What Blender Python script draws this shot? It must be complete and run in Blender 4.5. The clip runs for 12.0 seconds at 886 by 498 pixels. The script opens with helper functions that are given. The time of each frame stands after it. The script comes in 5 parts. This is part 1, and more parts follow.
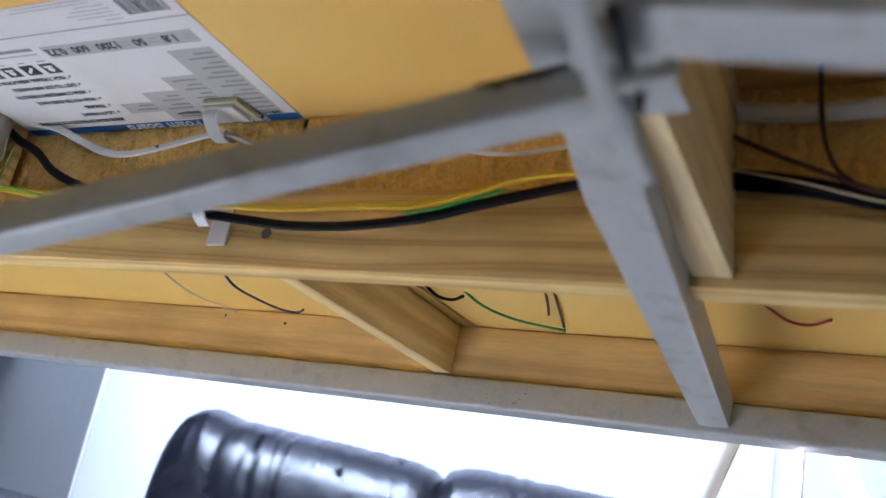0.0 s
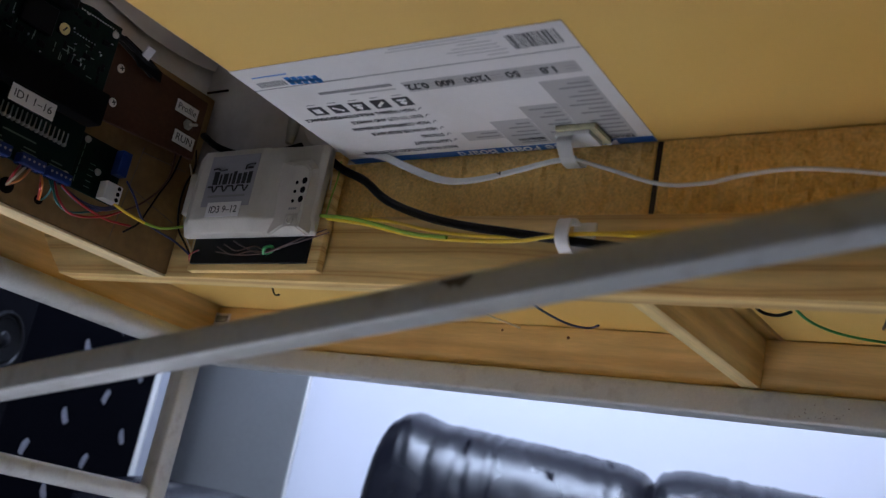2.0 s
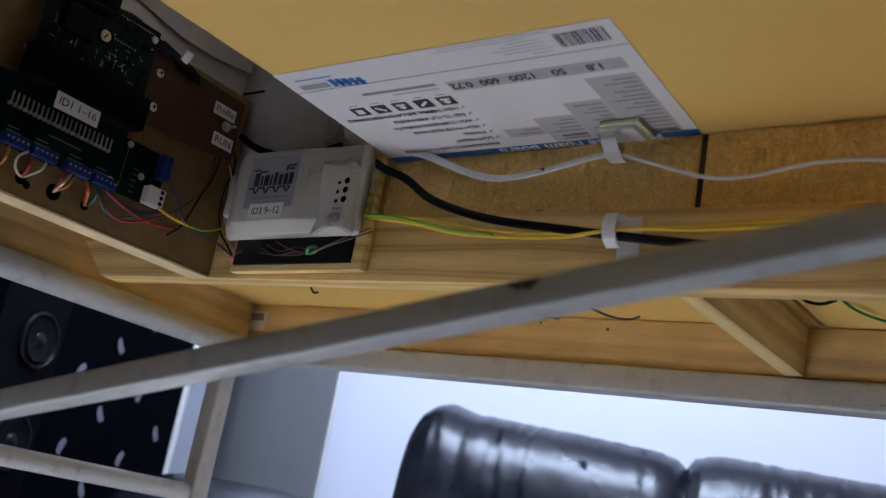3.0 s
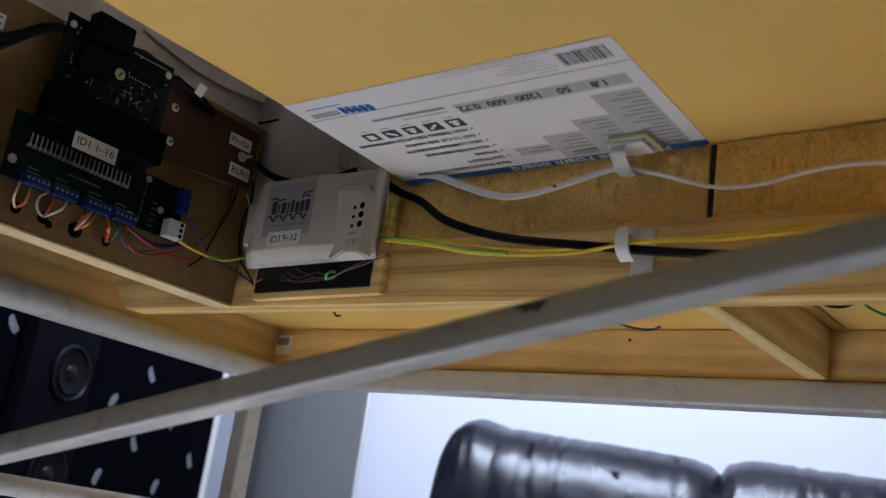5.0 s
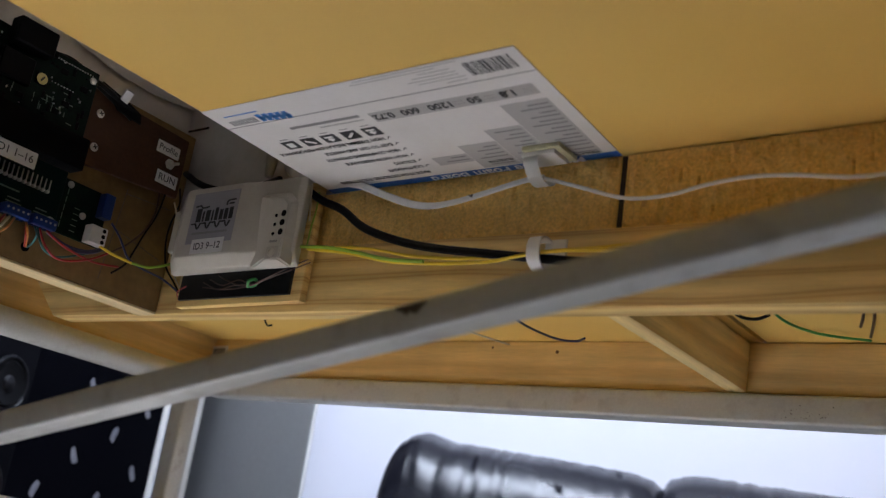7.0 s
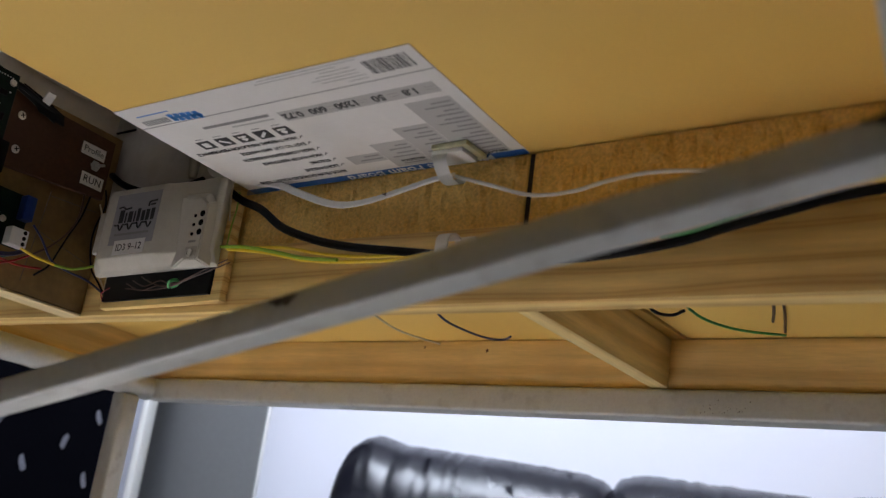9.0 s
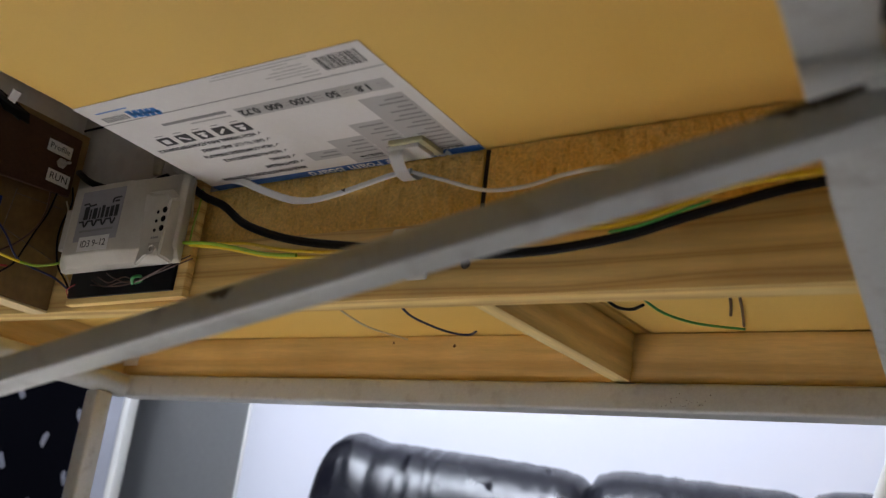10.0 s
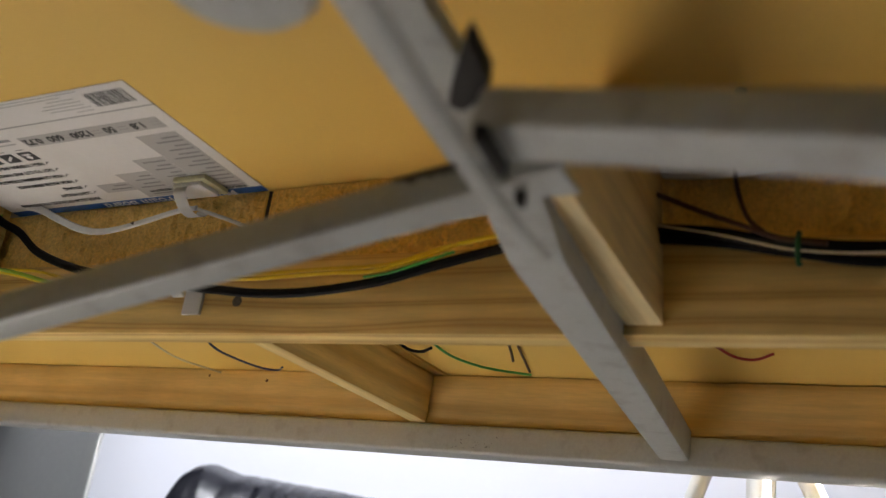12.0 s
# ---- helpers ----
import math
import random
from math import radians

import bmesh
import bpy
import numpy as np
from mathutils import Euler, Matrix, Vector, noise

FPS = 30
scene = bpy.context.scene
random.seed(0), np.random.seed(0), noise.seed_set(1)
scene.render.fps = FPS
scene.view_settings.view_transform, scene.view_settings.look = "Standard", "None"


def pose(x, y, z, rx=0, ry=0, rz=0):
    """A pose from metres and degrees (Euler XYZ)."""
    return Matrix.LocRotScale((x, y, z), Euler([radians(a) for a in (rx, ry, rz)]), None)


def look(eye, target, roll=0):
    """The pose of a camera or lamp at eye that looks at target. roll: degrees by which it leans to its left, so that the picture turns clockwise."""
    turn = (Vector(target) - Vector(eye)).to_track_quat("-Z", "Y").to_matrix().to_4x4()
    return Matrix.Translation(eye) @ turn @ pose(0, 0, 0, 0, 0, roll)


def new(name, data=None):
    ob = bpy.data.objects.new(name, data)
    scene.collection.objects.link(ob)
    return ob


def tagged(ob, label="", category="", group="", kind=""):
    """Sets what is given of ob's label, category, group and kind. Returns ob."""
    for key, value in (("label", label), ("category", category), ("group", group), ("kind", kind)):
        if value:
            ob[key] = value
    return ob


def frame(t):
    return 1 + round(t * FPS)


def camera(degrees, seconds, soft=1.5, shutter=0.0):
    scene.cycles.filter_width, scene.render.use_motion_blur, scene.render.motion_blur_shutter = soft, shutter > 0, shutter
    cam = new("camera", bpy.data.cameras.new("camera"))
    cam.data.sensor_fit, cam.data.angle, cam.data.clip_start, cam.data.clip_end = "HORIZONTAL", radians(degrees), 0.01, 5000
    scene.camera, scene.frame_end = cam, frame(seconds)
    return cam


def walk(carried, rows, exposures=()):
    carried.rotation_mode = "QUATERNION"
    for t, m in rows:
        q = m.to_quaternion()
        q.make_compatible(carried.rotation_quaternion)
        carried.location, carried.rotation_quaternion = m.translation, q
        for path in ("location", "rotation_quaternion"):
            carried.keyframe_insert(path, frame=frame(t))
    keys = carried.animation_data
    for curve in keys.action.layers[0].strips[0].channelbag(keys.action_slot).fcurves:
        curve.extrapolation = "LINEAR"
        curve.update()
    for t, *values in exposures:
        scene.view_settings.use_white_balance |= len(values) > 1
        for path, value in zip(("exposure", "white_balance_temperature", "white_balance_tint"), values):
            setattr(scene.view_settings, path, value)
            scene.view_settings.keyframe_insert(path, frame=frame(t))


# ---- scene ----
cam = camera(45.8, 12.0, soft=1.3)
PATH = [
    (0, (0.389, -0.455, 0.685), (-0.590, 1.168, 1.323), 11.4),
    (0.5, (0.335, -0.483, 0.684), (-0.75, 1.084, 1.29), 11.1),
    (1, (0.286, -0.522, 0.684), (-0.86, 0.999, 1.291), 10.6),
    (1.5, (0.262, -0.537, 0.675), (-0.904, 0.981, 1.255), 11.5),
    (2, (0.26, -0.537, 0.676), (-0.895, 0.989, 1.258), 11.6),
    (2.5, (0.251, -0.542, 0.67), (-0.907, 0.983, 1.246), 11.4),
    (3, (0.247, -0.553, 0.677), (-0.933, 0.963, 1.232), 10.5),
    (5, (0.257, -0.555, 0.681), (-0.963, 0.923, 1.252), 8.4),
    (5.5, (0.259, -0.554, 0.679), (-0.951, 0.926, 1.264), 8.5),
    (6, (0.265, -0.551, 0.675), (-0.94, 0.929, 1.275), 9.1),
    (6.5, (0.274, -0.543, 0.678), (-0.91, 0.95, 1.284), 8.9),
    (8.5, (0.315, -0.523, 0.68), (-0.825, 0.998, 1.302), 7.9),
    (9, (0.321, -0.516, 0.678), (-0.806, 1.012, 1.306), 7.7),
    (9.5, (0.334, -0.51, 0.678), (-0.789, 1.023, 1.303), 7.6),
    (10, (0.343, -0.507, 0.677), (-0.773, 1.03, 1.304), 7.4),
    (10.5, (0.351, -0.503, 0.674), (-0.759, 1.038, 1.302), 7.3),
    (11, (0.369, -0.499, 0.679), (-0.713, 1.052, 1.329), 7.8),
    (11.5, (0.392, -0.495, 0.681), (-0.656, 1.066, 1.364), 8.2),
    (12, (0.428, -0.482, 0.686), (-0.539, 1.118, 1.395), 8.4),
]
walk(cam, [(t, look(eye, target, roll)) for t, eye, target, roll in PATH],
     [(0.0, 3.05, 5400, 17), (0.6, 2.46, 5400, 17), (1.0, 2.28, 5450, 17), (2.0, 2.08, 5450, 18), (3.0, 2.20, 5500, 18), (6.0, 2.30, 5950, 17), (9.0, 2.28, 6280, 16), (11.0, 2.27, 6680, 15), (12.0, 2.42, 7000, 14)])

cam.data.dof.use_dof = True
cam.data.dof.focus_distance = 0.80
cam.data.dof.aperture_fstop = 9.0

# ---------------------------------------------------------------- room axes
# the room stands turned against the table: U runs along the back wall, V towards it
RU, RV = Vector((0.94, 0.342, 0)).normalized(), Vector((-0.342, 0.94, 0)).normalized()
ROOM = Matrix(((RU.x, RV.x, 0, 0), (RU.y, RV.y, 0, 0), (0, 0, 1, 0), (0, 0, 0, 1)))
U_LEFT, U_RIGHT, V_BACK, V_FRONT, H_ROOM = -0.957, 3.2, 1.85, -2.6, 2.5

# ---------------------------------------------------------------- light
world = bpy.data.worlds.new("world")
scene.world = world
world.use_nodes = True
wn = world.node_tree.nodes
sky = wn.new("ShaderNodeTexSky")
sky.sky_type, sky.sun_disc, sky.sun_elevation, sky.sun_rotation = "NISHITA", False, radians(40), radians(200)
world.node_tree.links.new(sky.outputs[0], wn["Background"].inputs[0])
wn["Background"].inputs[1].default_value = 0.05


def window_lamp(name, u, v, z, w, h, turn, power, colour):
    """Area lamp in a window's opening; turn: degrees in the room about z."""
    d = bpy.data.lights.new(name, "AREA")
    d.shape, d.size, d.size_y, d.energy, d.color = "RECTANGLE", w, h, power, colour
    ob = new(name, d)
    ob.matrix_world = ROOM @ pose(u, v, z, 90, 0, turn)
    return ob


DAY = (0.72, 0.87, 1.0)
# lamp for a window added out of view on the right
window_lamp("window_light", U_RIGHT - 0.02, 0.50, 1.74, 1.2, 0.78, 90, 0.6, DAY)
# added fill lamp, out of view: brightens the back wall and the sofa
panel = bpy.data.lights.new("ceiling_panel", "AREA")
panel.shape, panel.size, panel.size_y, panel.energy, panel.color = "RECTANGLE", 1.0, 0.34, 11.2, (0.80, 0.90, 1.0)
new("ceiling_panel", panel).matrix_world = ROOM @ pose(-0.40, 0.30, H_ROOM - 0.26, 50, 0, 0)
SUN_WAY = (RU * 0.97 + RV * 0.11).normalized()
sun = bpy.data.lights.new("sun", "SUN")
sun.energy, sun.angle, sun.color = 7.9, radians(0.6), (1.0, 0.98, 0.965)
new("sun", sun).matrix_world = look((6, 4, 5), (6 - SUN_WAY.x, 4 - SUN_WAY.y, 5 - math.tan(radians(22))))
sky.sun_elevation, sky.sun_rotation = radians(22), math.atan2(SUN_WAY.x, SUN_WAY.y)


# ---------------------------------------------------------------- materials
def material(name, colour, rough=0.5, metal=0.0, grain=0.0, scale=200.0, bump=0.0, spread=0.0, stain=None, coat=0.0, detail=6.0, shine=0.5):
    """A surface with fine grain, broad stains and relief. stain: colour, scale and share."""
    m = bpy.data.materials.new(name)
    m.use_nodes = True
    n, l = m.node_tree.nodes, m.node_tree.links
    b = n["Principled BSDF"]
    b.inputs["Roughness"].default_value, b.inputs["Metallic"].default_value = rough, metal
    b.inputs["Coat Weight"].default_value, b.inputs["Specular IOR Level"].default_value = coat, shine
    tc = n.new("ShaderNodeTexCoord")
    fine = n.new("ShaderNodeTexNoise")
    fine.inputs["Scale"].default_value, fine.inputs["Detail"].default_value = scale, detail
    l.new(tc.outputs["Object"], fine.inputs["Vector"])
    hsv = n.new("ShaderNodeHueSaturation")
    hsv.inputs["Color"].default_value = (*colour, 1)
    val = n.new("ShaderNodeMapRange")
    val.inputs["From Min"].default_value, val.inputs["From Max"].default_value = 0.3, 0.7
    val.inputs["To Min"].default_value, val.inputs["To Max"].default_value = 1 - grain, 1 + grain
    l.new(fine.outputs["Fac"], val.inputs["Value"])
    last = val.outputs["Result"]
    if spread:
        info = n.new("ShaderNodeObjectInfo")
        mr = n.new("ShaderNodeMapRange")
        mr.inputs["To Min"].default_value, mr.inputs["To Max"].default_value = 1 - spread, 1 + spread
        l.new(info.outputs["Random"], mr.inputs["Value"])
        mul = n.new("ShaderNodeMath")
        mul.operation = "MULTIPLY"
        l.new(last, mul.inputs[0]), l.new(mr.outputs["Result"], mul.inputs[1])
        last = mul.outputs[0]
    l.new(last, hsv.inputs["Value"])
    out = hsv.outputs["Color"]
    if stain:
        big = n.new("ShaderNodeTexNoise")
        big.inputs["Scale"].default_value, big.inputs["Detail"].default_value = stain[1], 8
        l.new(tc.outputs["Object"], big.inputs["Vector"])
        ramp = n.new("ShaderNodeMapRange")
        ramp.inputs["From Min"].default_value, ramp.inputs["From Max"].default_value = 0.75 - stain[2], 0.95 - stain[2] * 0.6
        l.new(big.outputs["Fac"], ramp.inputs["Value"])
        mix = n.new("ShaderNodeMix")
        mix.data_type = "RGBA"
        mix.inputs["B"].default_value = (*stain[0], 1)
        l.new(ramp.outputs["Result"], mix.inputs["Factor"]), l.new(out, mix.inputs["A"])
        out = mix.outputs["Result"]
    l.new(out, b.inputs["Base Color"])
    if bump:
        bp = n.new("ShaderNodeBump")
        bp.inputs["Strength"].default_value, bp.inputs["Distance"].default_value = bump, 0.001
        l.new(fine.outputs["Fac"], bp.inputs["Height"]), l.new(bp.outputs["Normal"], b.inputs["Normal"])
    return m


def wood(name, light, dark, rough=0.62, contrast=0.8, rings=15):
    """Sawn pine: growth rings round a far pith along the local x axis, pores and stains."""
    m = bpy.data.materials.new(name)
    m.use_nodes = True
    n, l = m.node_tree.nodes, m.node_tree.links
    b = n["Principled BSDF"]
    b.inputs["Roughness"].default_value = rough
    tc, info = n.new("ShaderNodeTexCoord"), n.new("ShaderNodeObjectInfo")
    off = n.new("ShaderNodeVectorMath")
    off.operation = "MULTIPLY_ADD"
    off.inputs[1].default_value, off.inputs[2].default_value = (3.1, 0.035, 0.045), (0.0, 0.012, 0.016)
    l.new(info.outputs["Random"], off.inputs[0])
    add = n.new("ShaderNodeVectorMath")
    l.new(tc.outputs["Object"], add.inputs[0]), l.new(off.outputs["Vector"], add.inputs[1])
    flat = n.new("ShaderNodeVectorMath")
    flat.operation = "MULTIPLY"
    flat.inputs[1].default_value = (0.10, 1, 1)
    l.new(add.outputs["Vector"], flat.inputs[0])
    warp = n.new("ShaderNodeTexNoise")
    warp.inputs["Scale"].default_value, warp.inputs["Detail"].default_value = 20, 2
    l.new(flat.outputs["Vector"], warp.inputs["Vector"])
    wv = n.new("ShaderNodeVectorMath")
    wv.operation = "MULTIPLY_ADD"
    wv.inputs[1].default_value = (0.0, 0.030, 0.030)
    l.new(warp.outputs["Color"], wv.inputs[0]), l.new(flat.outputs["Vector"], wv.inputs[2])
    ring = n.new("ShaderNodeTexWave")
    ring.wave_type, ring.rings_direction, ring.wave_profile = "RINGS", "X", "SIN"
    ring.inputs["Scale"].default_value, ring.inputs["Distortion"].default_value, ring.inputs["Detail"].default_value = rings, 0.9, 2
    l.new(wv.outputs["Vector"], ring.inputs["Vector"])
    ramp = n.new("ShaderNodeValToRGB")
    e = ramp.color_ramp.elements
    e[0].position, e[0].color = 0.0, (*light, 1)
    e[1].position, e[1].color = 1.0, (*[0.6 * a + 0.4 * c for a, c in zip(light, dark)], 1)
    mid = e.new(0.72)
    mid.color = (*[(1 - 0.24 * contrast) * a + 0.24 * contrast * c for a, c in zip(light, dark)], 1)
    late = e.new(0.93)
    late.color = (*[(1 - 0.72 * contrast) * a + 0.72 * contrast * c for a, c in zip(light, dark)], 1)
    l.new(ring.outputs["Fac"], ramp.inputs["Fac"])
    pore = n.new("ShaderNodeTexNoise")
    pore.inputs["Scale"].default_value, pore.inputs["Detail"].default_value = 700, 4
    l.new(flat.outputs["Vector"], pore.inputs["Vector"])
    mr = n.new("ShaderNodeMapRange")
    mr.inputs["From Min"].default_value, mr.inputs["From Max"].default_value = 0.3, 0.7
    mr.inputs["To Min"].default_value, mr.inputs["To Max"].default_value = 0.94, 1.04
    l.new(pore.outputs["Fac"], mr.inputs["Value"])
    broad = n.new("ShaderNodeTexNoise")
    broad.inputs["Scale"].default_value = 14
    l.new(add.outputs["Vector"], broad.inputs["Vector"])
    mb = n.new("ShaderNodeMapRange")
    mb.inputs["From Min"].default_value, mb.inputs["From Max"].default_value = 0.3, 0.7
    mb.inputs["To Min"].default_value, mb.inputs["To Max"].default_value = 0.88, 1.08
    l.new(broad.outputs["Fac"], mb.inputs["Value"])
    long_ = n.new("ShaderNodeVectorMath")
    long_.operation = "MULTIPLY"
    long_.inputs[1].default_value = (0.05, 1, 1)
    l.new(add.outputs["Vector"], long_.inputs[0])
    fibre = n.new("ShaderNodeTexNoise")
    fibre.inputs["Scale"].default_value, fibre.inputs["Detail"].default_value = 170, 5
    l.new(long_.outputs["Vector"], fibre.inputs["Vector"])
    mf = n.new("ShaderNodeMapRange")
    mf.inputs["From Min"].default_value, mf.inputs["From Max"].default_value = 0.3, 0.7
    mf.inputs["To Min"].default_value, mf.inputs["To Max"].default_value = 0.84, 1.08
    l.new(fibre.outputs["Fac"], mf.inputs["Value"])
    mix = n.new("ShaderNodeMath")
    mix.operation = "MULTIPLY"
    l.new(mf.outputs["Result"], mix.inputs[0]), l.new(mb.outputs["Result"], mix.inputs[1])
    mul = n.new("ShaderNodeMath")
    mul.operation = "MULTIPLY"
    l.new(mr.outputs["Result"], mul.inputs[0]), l.new(mix.outputs[0], mul.inputs[1])
    hsv = n.new("ShaderNodeHueSaturation")
    l.new(ramp.outputs["Color"], hsv.inputs["Color"]), l.new(mul.outputs[0], hsv.inputs["Value"])
    l.new(hsv.outputs["Color"], b.inputs["Base Color"])
    bp = n.new("ShaderNodeBump")
    bp.inputs["Strength"].default_value, bp.inputs["Distance"].default_value = 0.25, 0.0006
    l.new(pore.outputs["Fac"], bp.inputs["Height"]), l.new(bp.outputs["Normal"], b.inputs["Normal"])
    return m


PINE = wood("pine", (0.90, 0.66, 0.24), (0.54, 0.25, 0.05), contrast=1.0, rings=30)
PLAIN_PINE = wood("plain_pine", (0.87, 0.63, 0.25), (0.58, 0.30, 0.07), contrast=0.6, rings=13)
NOGGIN = wood("noggin_pine", (0.88, 0.67, 0.28), (0.56, 0.29, 0.07), contrast=0.55, rings=22)
PLYWOOD = material("stained_plywood", (0.245, 0.156, 0.057), 0.65, grain=0.12, scale=160, bump=0.15, stain=((0.12, 0.07, 0.028), 16.0, 0.30), shine=0.3)
PINE_PALE = wood("pale_pine", (0.92, 0.73, 0.38), (0.66, 0.42, 0.14))
KNOT = material("pine_knot", (0.17, 0.07, 0.022), 0.6, grain=0.2, scale=900)
FOAM = material("foam_skin", (0.84, 0.55, 0.130), 0.55, grain=0.03, scale=900, bump=0.12, stain=((0.79, 0.47, 0.085), 3.0, 0.30))
FOAM_CUT = material("foam_cut", (0.88, 0.59, 0.17), 0.9, grain=0.17, scale=480, bump=1.0, stain=((0.70, 0.40, 0.09), 70.0, 0.16))
STEEL = material("painted_steel", (0.515, 0.525, 0.495), 0.32, grain=0.05, scale=420, bump=0.10, stain=((0.33, 0.31, 0.28), 60.0, 0.20), shine=0.6)
# near-black that stands for the shade in the pivot gap, also on its bolts
GAP_DARK = material("gap_dark", (0.018, 0.015, 0.012), 0.7, grain=0.35, scale=600, bump=0.3)
GRIME = material("steel_grime", (0.13, 0.105, 0.08), 0.8, grain=0.4, scale=700, bump=0.4)
WHITE_PLASTIC = material("white_plastic", (0.78, 0.77, 0.74), 0.38, grain=0.02)
CREAM_PLASTIC = material("cream_plastic", (0.57, 0.54, 0.46), 0.42, grain=0.025, scale=500, bump=0.08, stain=((0.50, 0.46, 0.38), 40.0, 0.25))
# darker copy of the cream plastic, with recess shade put into its colour
CREAM_SHADE = material("cream_shaded", (0.48, 0.45, 0.38), 0.5, grain=0.02)
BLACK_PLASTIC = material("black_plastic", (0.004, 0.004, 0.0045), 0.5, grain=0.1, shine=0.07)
BLACK_RUBBER = material("black_rubber", (0.004, 0.004, 0.0045), 0.5, grain=0.1, shine=0.15)
PCB = material("green_circuit_board", (0.002, 0.010, 0.006), 0.5, grain=0.25, scale=600, stain=((0.004, 0.018, 0.010), 150.0, 0.35), shine=0.10)
PCB_TEAL = material("teal_circuit_board", (0.003, 0.019, 0.016), 0.5, grain=0.15, scale=600, shine=0.12)
PCB_BLACK = material("black_circuit_board", (0.010, 0.011, 0.012), 0.4, grain=0.2, shine=0.25)
SOLDER = material("solder", (0.62, 0.62, 0.60), 0.3, metal=0.9, grain=0.1)
SCREW = material("zinc_screw", (0.60, 0.58, 0.53), 0.35, metal=0.9, grain=0.1)
BLUE_PLASTIC = material("blue_terminal", (0.008, 0.030, 0.15), 0.4, grain=0.08, shine=0.25)
HARDBOARD = material("hardboard", (0.085, 0.040, 0.020), 0.7, grain=0.12, scale=300, bump=0.1, stain=((0.06, 0.028, 0.014), 20.0, 0.3), shine=0.25)
PAPER = material("white_paper", (0.80, 0.79, 0.77), 0.5, grain=0.015)
LABEL_PAPER = material("label_print", (0.76, 0.74, 0.71), 0.45, grain=0.015, stain=((0.70, 0.67, 0.62), 12.0, 0.25))
INK = material("black_ink", (0.020, 0.020, 0.022), 0.5)
INK_GREY = material("grey_ink", (0.46, 0.45, 0.43), 0.5)
INK_MID = material("mid_grey_ink", (0.25, 0.245, 0.24), 0.5)
INK_BLUE = material("blue_ink", (0.018, 0.11, 0.36), 0.5)
INK_SKY = material("bright_blue_ink", (0.03, 0.22, 0.62), 0.5)
STICKER_GREY = material("grey_sticker", (0.34, 0.33, 0.35), 0.45, grain=0.03)
SILK = material("white_silkscreen", (0.16, 0.22, 0.16), 0.6)
WHITE_PVC = material("white_cable_sheath", (0.74, 0.73, 0.70), 0.4, grain=0.03)
WIRE_YELLOW = material("yellow_wire", (0.82, 0.58, 0.025), 0.35)
WIRE_GREEN = material("green_wire", (0.05, 0.33, 0.07), 0.35)
TIE_GREEN = material("green_tie", (0.015, 0.10, 0.025), 0.4)
WIRE_TEAL = material("teal_wire", (0.02, 0.13, 0.12), 0.35)
WIRE_LIME = material("lime_wire", (0.30, 0.48, 0.04), 0.35)
WIRE_RED = material("red_wire", (0.40, 0.015, 0.015), 0.35)
WIRE_BLUE = material("dark_blue_wire", (0.018, 0.022, 0.10), 0.35)
WIRE_BROWN = material("brown_wire", (0.085, 0.035, 0.018), 0.4)
WIRE_ORANGE = material("orange_wire", (0.60, 0.20, 0.03), 0.35)
WIRE_CREAM = material("cream_wire", (0.70, 0.60, 0.40), 0.35)
LEATHER = material("black_leather", (0.006, 0.006, 0.010), 0.27, grain=0.12, scale=420, bump=0.3, stain=((0.025, 0.025, 0.03), 9.0, 0.3), shine=0.38)
WALL_WHITE = material("white_wall_paint", (0.78, 0.78, 0.845), 0.7, grain=0.01, scale=200, bump=0.05)
WALL_GREY = material("grey_wall_paint", (0.30, 0.30, 0.295), 0.5, grain=0.03, scale=120, bump=0.05)
WALL_DARK = material("charcoal_wall_paint", (0.05, 0.05, 0.055), 0.7, grain=0.03, scale=120, bump=0.05)
WALLPAPER = material("black_wallpaper", (0.0012, 0.0013, 0.0030), 0.8, grain=0.15, scale=300, bump=0.1, shine=0.03)
FEATHER = material("feather_print", (0.18, 0.18, 0.21), 0.6, grain=0.45, scale=400)
CARPET = material("pale_carpet", (0.545, 0.54, 0.53), 0.95, grain=0.15, scale=350, bump=0.6, stain=((0.49, 0.47, 0.44), 5.0, 0.3))
GREY_PANEL = material("off_white_sheet", (0.80, 0.775, 0.74), 0.34, grain=0.03, stain=((0.48, 0.43, 0.38), 18.0, 0.30), coat=0.3)
STAND_GREY = material("light_grey_enamel", (0.70, 0.70, 0.68), 0.35, grain=0.03)
POST_BLUE = material("blue_grey_paint", (0.36, 0.37, 0.42), 0.45, grain=0.03, scale=90)
CONE = material("speaker_cone", (0.006, 0.006, 0.007), 0.55, grain=0.1, shine=0.08)
GLOSS_BLACK = material("gloss_black", (0.002, 0.002, 0.0035), 0.6, grain=0.05, shine=0.04)


# ---------------------------------------------------------------- builders
def box(cx, cy, cz, sx, sy, sz, bevel=0.0, segs=2, bm=None):
    """A box from its middle and sizes, with rounded edges, into bm or a new bmesh."""
    own = bm is None
    b = bmesh.new()
    bmesh.ops.create_cube(b, size=1, matrix=Matrix.Translation((cx, cy, cz)) @ Matrix.Diagonal((sx, sy, sz, 1)))
    if bevel:
        bmesh.ops.bevel(b, geom=b.edges[:], offset=bevel, segments=segs, profile=0.5, affect="EDGES")
    if own:
        return b
    return merge(bm, b)


def merge(bm, b, m=None):
    tmp = bpy.data.meshes.new("tmp")
    b.to_mesh(tmp)
    if m is not None:
        tmp.transform(m)
    bm.from_mesh(tmp)
    bpy.data.meshes.remove(tmp)
    b.free()
    return bm


def span(x0, x1, y0, y1, z0, z1, bevel=0.0, segs=2, bm=None):
    return box((x0 + x1) / 2, (y0 + y1) / 2, (z0 + z1) / 2, x1 - x0, y1 - y0, z1 - z0, bevel, segs, bm)


